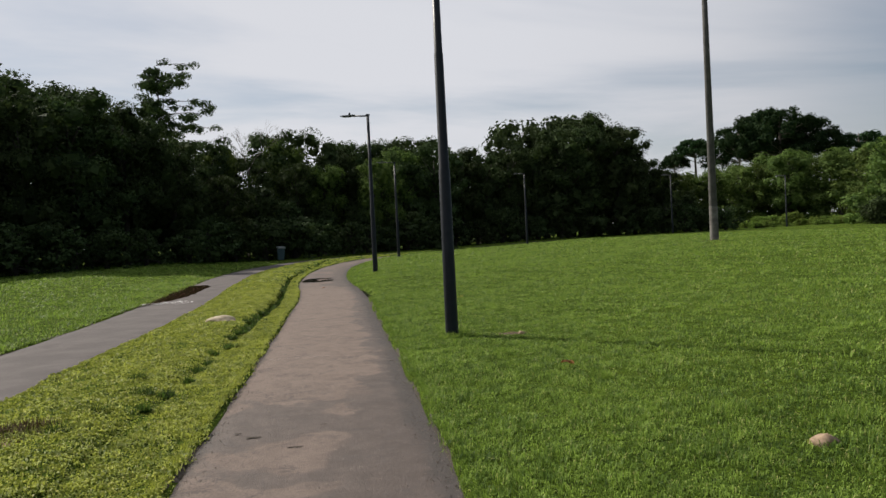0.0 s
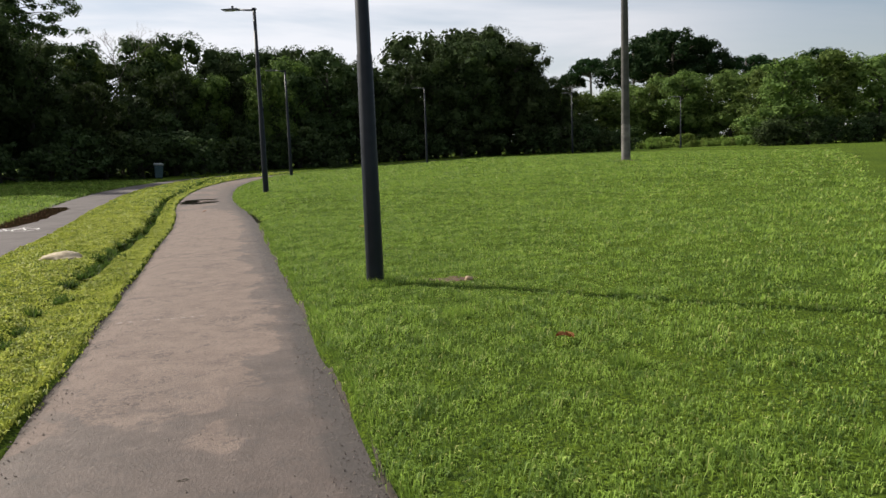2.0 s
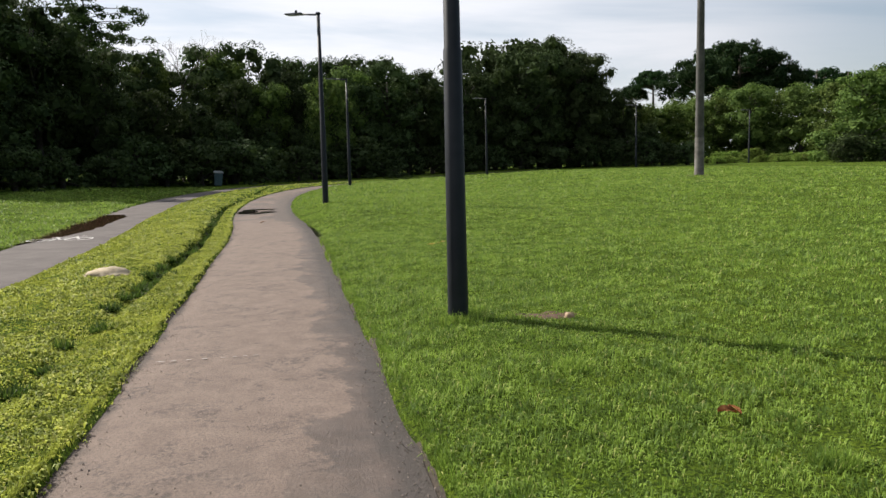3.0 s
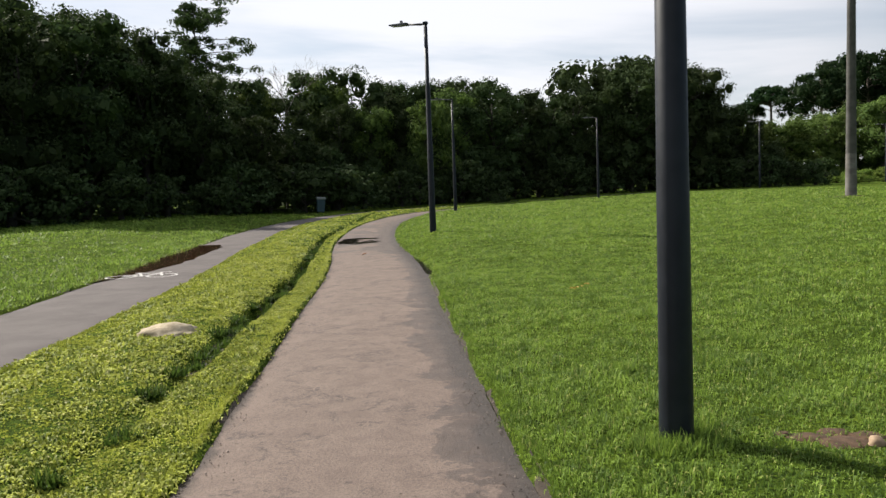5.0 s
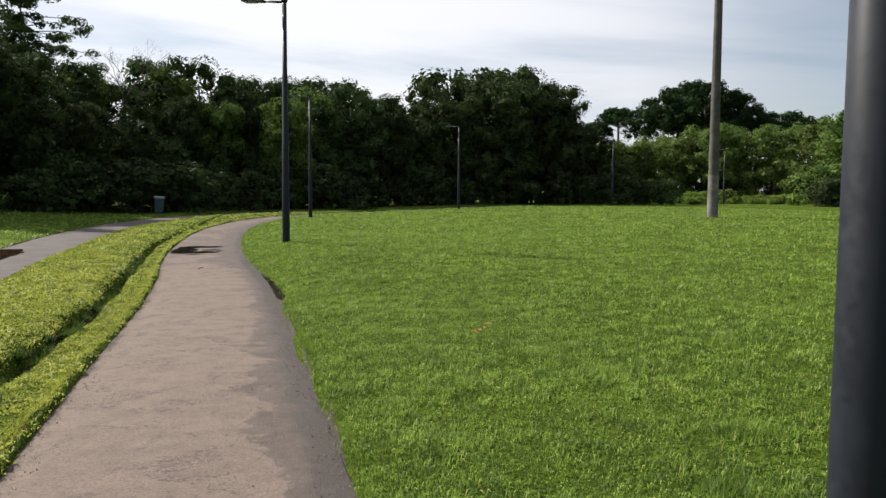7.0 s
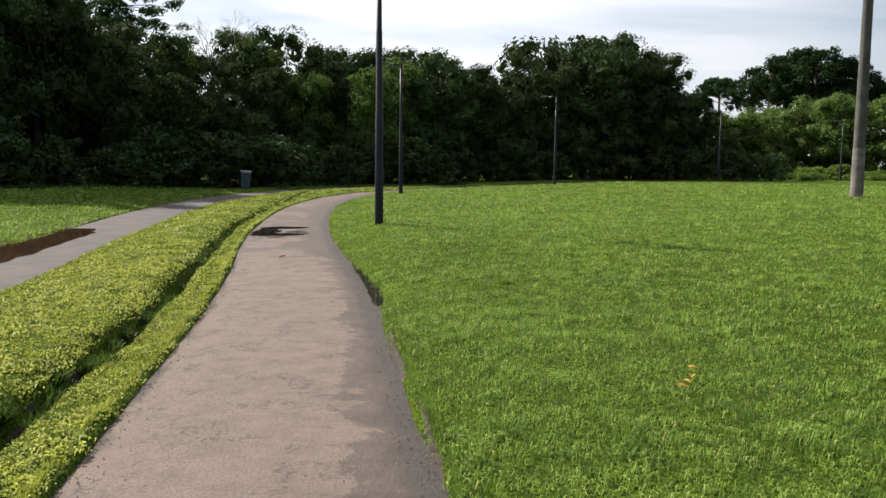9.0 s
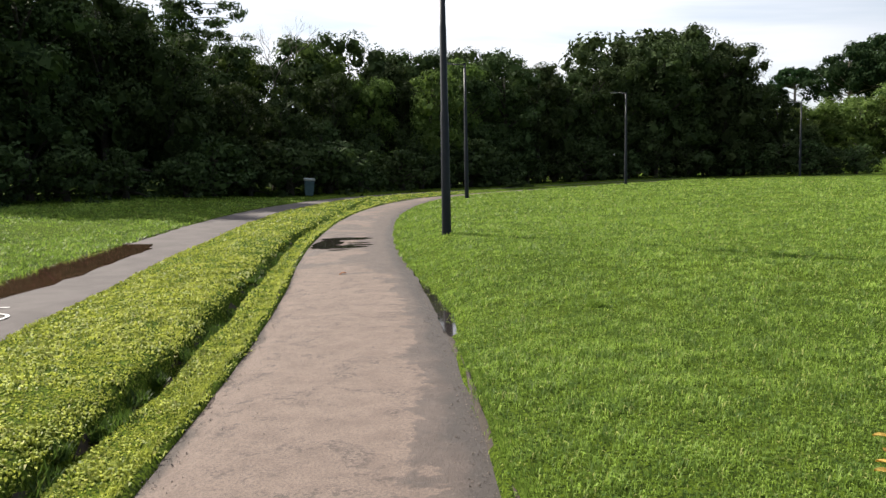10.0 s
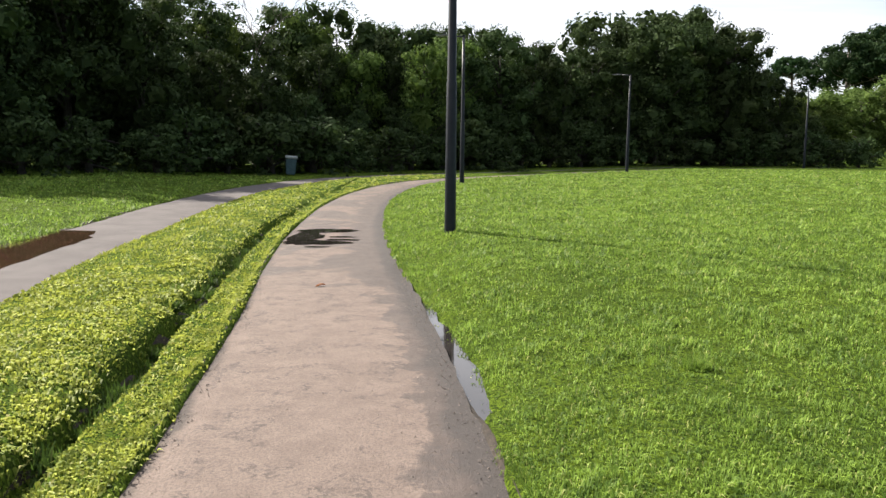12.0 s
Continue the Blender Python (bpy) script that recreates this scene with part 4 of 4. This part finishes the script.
streak_puddle()
water_sheet("puddle", ragged([(0.12, 28.4), (0.26, 26.8), (0.4, 25), (0.52, 23.6), (0.64, 22.5), (0.86, 22.3), (0.88, 23.2), (0.74, 24.4), (0.6, 25.7), (0.38, 27.4)], 3, 0.05), PAVE - 0.032, M_PUDDLE, "narrow bright puddle between the footpath and the lawn")


def lump(name, x, y, rx, ry, h, mat, label, category, seed, sink=0.03, bell=1.0):
    """A low, uneven heap or stone."""
    rng = random.Random(seed)
    bm = bmesh.new()
    bmesh.ops.create_icosphere(bm, subdivisions=3, radius=1)
    off = Vector((rng.uniform(0, 50), rng.uniform(0, 50), 0))
    for v in bm.verts:
        k = 1 + 0.28 * noise.noise(v.co * 1.7 + off) + 0.12 * noise.noise(v.co * 5 + off)
        v.co = Vector((v.co.x * rx * k, v.co.y * ry * k, (max(v.co.z, 0.0) ** bell if v.co.z > 0 else max(v.co.z, -0.35)) * h * k))
    ob = new(name, bm_mesh(name, bm, mat, True))
    ob.matrix_basis = pose(x, y, ground_z(x, y) - sink)
    return tagged(ob, label, category)


lump("soil_mound", -2.2, 15.95, 0.34, 0.36, 0.12, M_SAND, "bare pale sandy soil mound in the turf", "mound", 4, 0.005, 2.2)
lump("earth_patch", 20.0, 42.3, 0.75, 0.5, 0.05, M_EARTH, "bare red earth round the foot of the tall pole", "earth", 12, 0.01)
lump("stone", 4.0, 4.64, 0.1, 0.085, 0.075, M_STONE, "small tan stone lying in the grass", "stone", 5, 0.0)
for k, (x, y, r) in enumerate(((2.86, 11.62, 0.13), (3.02, 11.52, 0.17), (3.2, 11.6, 0.12), (3.06, 11.7, 0.11), (2.74, 11.7, 0.07))):
    lump("earth_patch", x, y, r, r * 0.7, 0.022, M_EARTH, "crumbled bare red earth in the lawn", "earth", 60 + k, 0.008)
lump("earth_patch", -2.35, 6.35, 0.4, 0.5, 0.03, M_DRY, "dry brown bare patch in the turf", "earth", 9, 0.005)
lump("stone", 3.17, 11.45, 0.05, 0.045, 0.05, M_STONE, "small tan stone on bare red earth", "stone", 7, 0.0)


def fallen_leaf(name, x, y, size, mat, label, seed, paved=False):
    rng = random.Random(seed)
    bm = bmesh.new()
    n = 7
    left, mid, right = [], [], []
    for k in range(n):
        s = k / (n - 1)
        w = math.sin(math.pi * (0.06 + 0.9 * s)) * 0.3
        z = 0.12 * math.sin(3 * s)
        left.append(bm.verts.new((-w, s - 0.5, z + 0.12)))
        mid.append(bm.verts.new((0, s - 0.5, z)))
        right.append(bm.verts.new((w, s - 0.5, z + 0.12)))
    for k in range(n - 1):
        bm.faces.new((left[k], left[k + 1], mid[k + 1], mid[k]))
        bm.faces.new((mid[k], mid[k + 1], right[k + 1], right[k]))
    bmesh.ops.solidify(bm, geom=bm.faces[:], thickness=0.02)
    for v in bm.verts:
        v.co *= size
    ob = new(name, bm_mesh(name, bm, mat))
    z = PAVE + float(rise(x, y)) + 0.02 if paved else ground_z(x, y) + 0.05
    ob.matrix_basis = pose(x, y, z, rng.uniform(-15, 15), rng.uniform(-15, 15), rng.uniform(0, 360))
    tagged(ob, label, "leaf", "fallen leaves")


fallen_leaf("fallen_leaf", 3.09, 8.28, 0.13, M_DRY_LEAF, "curled reddish brown dead leaf on the lawn", 1)
fallen_leaf("fallen_leaf", 3.15, 8.31, 0.1, M_DRY_LEAF, "curled reddish brown dead leaf on the lawn", 2)
for k, (x, y) in enumerate(((2.83, 18.33), (2.95, 18.5), (3.06, 18.75), (2.75, 18.2))):
    fallen_leaf("fallen_leaf", x, y, 0.085, M_YELLOW_LEAF, "yellow fallen leaf on the lawn", 10 + k)
fallen_leaf("fallen_leaf", -0.84, 27.5, 0.12, M_DRY_LEAF, "pale fallen leaf on the footpath", 20, True)


def cut_tuft(x, y, r, seed, mat, label="tuft of longer dark green grass in the lawn", group="grass tufts", n=500, wide=0.0045):
    """A tuft of longer grass."""
    rng = np.random.default_rng(seed)
    a = rng.uniform(0, 2 * np.pi, n); q = r * np.sqrt(rng.random(n))
    px, py = np.cos(a) * q, np.sin(a) * q
    L = rng.uniform(0.06, 0.16, n) * (1.1 - 0.5 * q / r)
    d = rng.uniform(0, 2 * np.pi, n); lean = rng.uniform(0.3, 1.0, n)
    w = wide * rng.uniform(0.7, 1.3, n)
    v = np.empty((n, 3, 3), np.float32)
    v[:, 0] = np.column_stack([px - w * np.sin(d), py + w * np.cos(d), np.full(n, -0.01)])
    v[:, 1] = np.column_stack([px + w * np.sin(d), py - w * np.cos(d), np.full(n, -0.01)])
    v[:, 2] = np.column_stack([px + np.cos(d) * L * lean, py + np.sin(d) * L * lean, L * np.sqrt(1.05 - lean**2)])
    ob = new("grass_tuft", mesh_fast("grass_tuft", v, 3, mat))
    ob.matrix_basis = pose(x, y, ground_z(x, y))
    tagged(ob, label, "grass tuft", group)


for k, (x, y, r) in enumerate(((3.85, 5.75, 0.22), (4.6, 5.3, 0.2), (3.4, 16.3, 0.25), (2.42, 23.2, 0.1), (3.3, 7.6, 0.12), (2.22, 11.58, 0.2), (1.98, 11.66, 0.18), (2.32, 11.85, 0.16), (2.05, 11.55, 0.16), (4.4, 9.9, 0.2), (3.0, 13.6, 0.22), (3.7, 14.6, 0.25), (2.3, 13.5, 0.14), (5.2, 17.5, 0.25), (2.6, 9.6, 0.16))):
    cut_tuft(x, y, r, 30 + k, M_LAWN)


cut_tuft(-2.4, 6.5, 0.42, 150, M_DRY, "patch of withered brown grass in the turf", "withered grass", 900, 0.006)
cut_tuft(-2.15, 6.75, 0.26, 151, M_DRY, "patch of withered brown grass in the turf", "withered grass", 400, 0.006)
# Added dark tufts; the first ones stand in for a dark hollow in the turf.
for k, (x, y, r) in enumerate(((-2.75, 5.75, 0.16), (-2.5, 5.85, 0.13), (-2.25, 6.0, 0.12), (-1.85, 6.6, 0.12), (-1.75, 7.4, 0.14), (-1.6, 8.3, 0.12), (-1.9, 9.2, 0.12))):
    cut_tuft(x, y, r, 160 + k, M_WEED_SHADE, "tuft of dark weeds added for a dark hollow in the turf", "weeds in the turf", 110, 0.006)


# Weeds along the ditch; part of its shade is put into their dark colour.
rng_w = random.Random(77)
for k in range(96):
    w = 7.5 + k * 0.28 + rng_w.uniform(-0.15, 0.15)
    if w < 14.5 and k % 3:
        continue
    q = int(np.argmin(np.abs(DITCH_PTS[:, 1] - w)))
    cut_tuft(DITCH_PTS[q, 0] + rng_w.uniform(-0.12, 0.1), w, rng_w.uniform(0.08, 0.17) * (0.75 if w < 13 else 1.0), 200 + k, M_WEED_SHADE, "tuft of leafy weeds darkened for the shade of the ditch", "weeds in the ditch", 150, 0.0115)


def build_bin(x, y):
    z = ground_z(x, y)
    bin_ob = new("waste_bin")
    bm = bmesh.new()
    bmesh.ops.create_cube(bm, size=1, matrix=Matrix.LocRotScale((0, 0, 0.5), None, (0.58, 0.5, 0.9)))
    for v in bm.verts:
        if v.co.z < 0.3:
            v.co.x *= 0.85; v.co.y *= 0.85
    bmesh.ops.bevel(bm, geom=bm.edges[:], offset=0.04, segments=3, affect="EDGES")
    part("body", bm_mesh("body", bm, M_BIN), bin_ob)
    bm = bmesh.new()
    bmesh.ops.create_cube(bm, size=1, matrix=Matrix.LocRotScale((0, 0, 1.02), Euler((radians(6), 0, 0)), (0.66, 0.58, 0.12)))
    bmesh.ops.bevel(bm, geom=bm.edges[:], offset=0.03, segments=3, affect="EDGES")
    part("lid", bm_mesh("lid", bm, M_BIN_LID), bin_ob, "paler grey lid")
    for fx in (-0.2, 0.2):
        v, f = tubes([[((fx, 0.1, -0.02), 0.025), ((fx, 0.1, 0.1), 0.025)]], 8)
        part("foot", mesh_from("foot", v, f, M_POLE), bin_ob)
    bin_ob.matrix_basis = pose(x, y, z, 0, 4, 12)
    tagged(bin_ob, "teal plastic waste bin with a grey lid in the shade", "waste bin")


build_bin(-6.3, 62.5)


def build_symbol(x, y):
    """The white bicycle painted on the cycle path."""
    mark = new("cycle_symbol")

    def stroke(name, points, w, closed=False):
        bm = bmesh.new()
        pts = [Vector((a, b, 0)) for a, b in points]
        n = len(pts)
        sides = []
        for k, p in enumerate(pts):
            d = (pts[(k + 1) % n] - pts[k - 1]) if closed else (pts[min(k + 1, n - 1)] - pts[max(k - 1, 0)])
            d.normalize()
            s = Vector((-d.y, d.x, 0)) * w / 2
            sides.append((bm.verts.new(p + s), bm.verts.new(p - s)))
        for k in range(n if closed else n - 1):
            a, b = sides[k], sides[(k + 1) % n]
            bm.faces.new((a[0], a[1], b[1], b[0]))
        part(name, bm_mesh(name, bm, M_PAINT), mark)

    for cx in (-0.42, 0.42):
        stroke("wheel", [(cx + 0.3 * math.cos(w), 0.32 * math.sin(w)) for w in np.linspace(0, 2 * math.pi, 22, endpoint=False)], 0.05, True)
    stroke("frame", [(-0.42, 0.0), (-0.2, 0.55), (0.25, 0.55), (0.42, 0.0)], 0.06)
    stroke("frame", [(-0.42, 0.0), (0.0, 0.0), (0.25, 0.55)], 0.06)
    stroke("saddle_post", [(0.0, 0.0), (-0.25, 0.72)], 0.06)
    stroke("handlebar", [(0.25, 0.55), (0.22, 0.8), (0.42, 0.8)], 0.06)
    stroke("saddle", [(-0.36, 0.74), (-0.14, 0.74)], 0.07)
    mark.matrix_basis = pose(x, y, PAVE + 0.026, 0, 0, 3)
    tagged(mark, "worn white painted bicycle symbol on the cycle path", "road marking")


build_symbol(-5.28, 24.0)


def build_flecks():
    rng = random.Random(6)
    mark = new("paint_marks")
    x = -0.55
    while x < 0.35:
        w = rng.uniform(0.015, 0.08)
        bm = bmesh.new()
        ring = [bm.verts.new((x + w * 0.5 * math.cos(a) * rng.uniform(0.7, 1.2), 10.98 + 0.014 * math.sin(a) * rng.uniform(0.6, 1.2) + 0.04 * x, PAVE + 0.022)) for a in np.linspace(0, 2 * math.pi, 9, endpoint=False)]
        bm.faces.new(ring)
        part("paint_fleck", bm_mesh("paint_fleck", bm, M_FLECK), mark)
        x += w + rng.uniform(0.02, 0.09)
    tagged(mark, "worn row of white paint flecks across the footpath", "road marking")


build_flecks()


def edge_strip(line, half, side, seed, span):
    """The bare damp soil along a path's edge, of uneven width, a little above the turf."""
    rng = random.Random(seed)
    verts, faces = [], []
    w = 0.07
    pts = [k for k in range(1, len(line) - 1) if span[0] < line[k][1] < span[1]]
    inner, mid, outer = [], [], []
    for k in pts:
        d = line[k + 1] - line[k - 1]
        d = d / np.linalg.norm(d)
        n = np.array([d[1], -d[0]]) * side
        w = min(0.12, max(0.02, w + rng.uniform(-0.03, 0.03)))
        inner.append(line[k] + n * (half - 0.03))
        mid.append(line[k] + n * (half + w * 0.5))
        outer.append(line[k] + n * (half + w + rng.uniform(-0.015, 0.015)))
    for row, up in ((inner, 0.0), (mid, -0.002), (outer, -0.012)):
        a = np.array(row)
        z = height(a[:, 0], a[:, 1]) if up else rise(a[:, 0], a[:, 1]) + PAVE - 0.02
        for q in range(len(a)):
            verts.append((a[q, 0], a[q, 1], float(z[q]) + up + (rng.uniform(-0.004, 0.004) if up else 0)))
    m = len(pts)
    for r in range(2):
        for q in range(m - 1):
            f = (r * m + q, r * m + q + 1, (r + 1) * m + q + 1, (r + 1) * m + q)
            faces.append(f if side < 0 else f[::-1])
    tagged(new("trim", mesh_from("trim", verts, faces, M_MUD_SHADE, True)), "bare damp brown soil along the path edge", "soil edge", kind="structure")


edge_strip(PATH_PTS, PATH_W / 2, 1, 1, (2, 60))
edge_strip(PATH_PTS, PATH_W / 2, -1, 2, (2, 60))
edge_strip(CYCLE_PTS, CYCLE_W / 2, -1, 3, (8, 52))
edge_strip(CYCLE_PTS, CYCLE_W / 2, 1, 4, (8, 52))


def ditch_shade():
    """Dark earth-coloured strip in the bottom of the ditch; its shadow put into the colour."""
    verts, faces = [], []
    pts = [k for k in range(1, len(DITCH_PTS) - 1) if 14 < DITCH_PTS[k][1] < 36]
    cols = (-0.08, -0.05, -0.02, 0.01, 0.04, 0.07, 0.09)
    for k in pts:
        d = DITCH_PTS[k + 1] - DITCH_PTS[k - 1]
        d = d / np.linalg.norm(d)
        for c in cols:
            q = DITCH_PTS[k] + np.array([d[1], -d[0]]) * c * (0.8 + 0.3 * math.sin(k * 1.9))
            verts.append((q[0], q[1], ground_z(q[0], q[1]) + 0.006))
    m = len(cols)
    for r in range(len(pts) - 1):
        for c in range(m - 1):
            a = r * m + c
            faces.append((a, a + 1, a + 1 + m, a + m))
    tagged(new("ground_ditch_shade", mesh_from("ground_ditch_shade", verts, faces, M_MUD_SHADE, True)), "dark strip in the ditch along the turf, its shadow put into the colour", "ditch", kind="structure")


ditch_shade()


def scatter_grit(count, seed):
    """Loose crumbs of stone on the footpath, most of them near its edges."""
    rng = np.random.default_rng(seed)
    k = rng.integers(1, len(PATH_PTS) - 1, count * 3)
    k = k[(PATH_PTS[k, 1] > 3.5) & (PATH_PTS[k, 1] < 30)][:count]
    d = PATH_PTS[k + 1] - PATH_PTS[k - 1]
    d /= np.linalg.norm(d, axis=1)[:, None]
    side = np.where(rng.random(len(k)) < 0.6, 1, -1)
    u = np.where(rng.random(len(k)) < 0.7, 1 - np.abs(rng.normal(0, 0.12, len(k))), rng.uniform(0, 1, len(k))) * side
    p = PATH_PTS[k] + np.column_stack([d[:, 1], -d[:, 0]]) * (u * PATH_W / 2 * 0.99)[:, None] + d * rng.uniform(-0.12, 0.12, len(k))[:, None]
    z = rise(p[:, 0], p[:, 1]) + PAVE + 0.018 * (1 - u**2) - 0.001
    r = 0.0025 + 0.007 * rng.random(len(k)) ** 2.2
    tri = []
    a = rng.uniform(0, 6.28, len(k))
    base = [np.column_stack([p[:, 0] + np.cos(a + t) * r, p[:, 1] + np.sin(a + t) * r, z]) for t in (0, 1.9, 4.1)]
    tip = np.column_stack([p[:, 0] + rng.normal(0, 0.3, len(k)) * r, p[:, 1], z + r * 1.1])
    for i, j in ((0, 1), (1, 2), (2, 0)):
        tri.append(np.stack([base[i], base[j], tip], axis=1))
    tagged(new("grit", mesh_fast("grit", np.concatenate(tri), 3, M_GRIT)), "loose grit scattered on the footpath", "grit", kind="stuff")


scatter_grit(15000, 8)


def pothole(x, y, rx, ry, seed):
    """A small broken-out spot in the asphalt, with a dark uneven bottom."""
    rng = random.Random(seed)
    bm = bmesh.new()
    z = PAVE + 0.02 + float(rise(x, y))
    ring = []
    for k in range(16):
        a = 2 * math.pi * k / 16
        q = rng.uniform(0.35, 1.3)
        ring.append(bm.verts.new((x + rx * q * math.cos(a), y + ry * q * math.sin(a), z)))
    mid = bm.verts.new((x, y, z - 0.004))
    for k in range(16):
        bm.faces.new((ring[k], ring[(k + 1) % 16], mid))
    tagged(new("pothole", bm_mesh("pothole", bm, M_MUD_SHADE)), "small dark broken spot in the asphalt", "pothole", "broken spots in the asphalt")


for k, (x, y, rx, ry) in enumerate(((-0.14, 6.38, 0.07, 0.03), (0.26, 5.95, 0.075, 0.03), (-0.3, 6.55, 0.035, 0.02), (0.45, 6.7, 0.04, 0.018))):
    pothole(x, y, rx, ry, k)
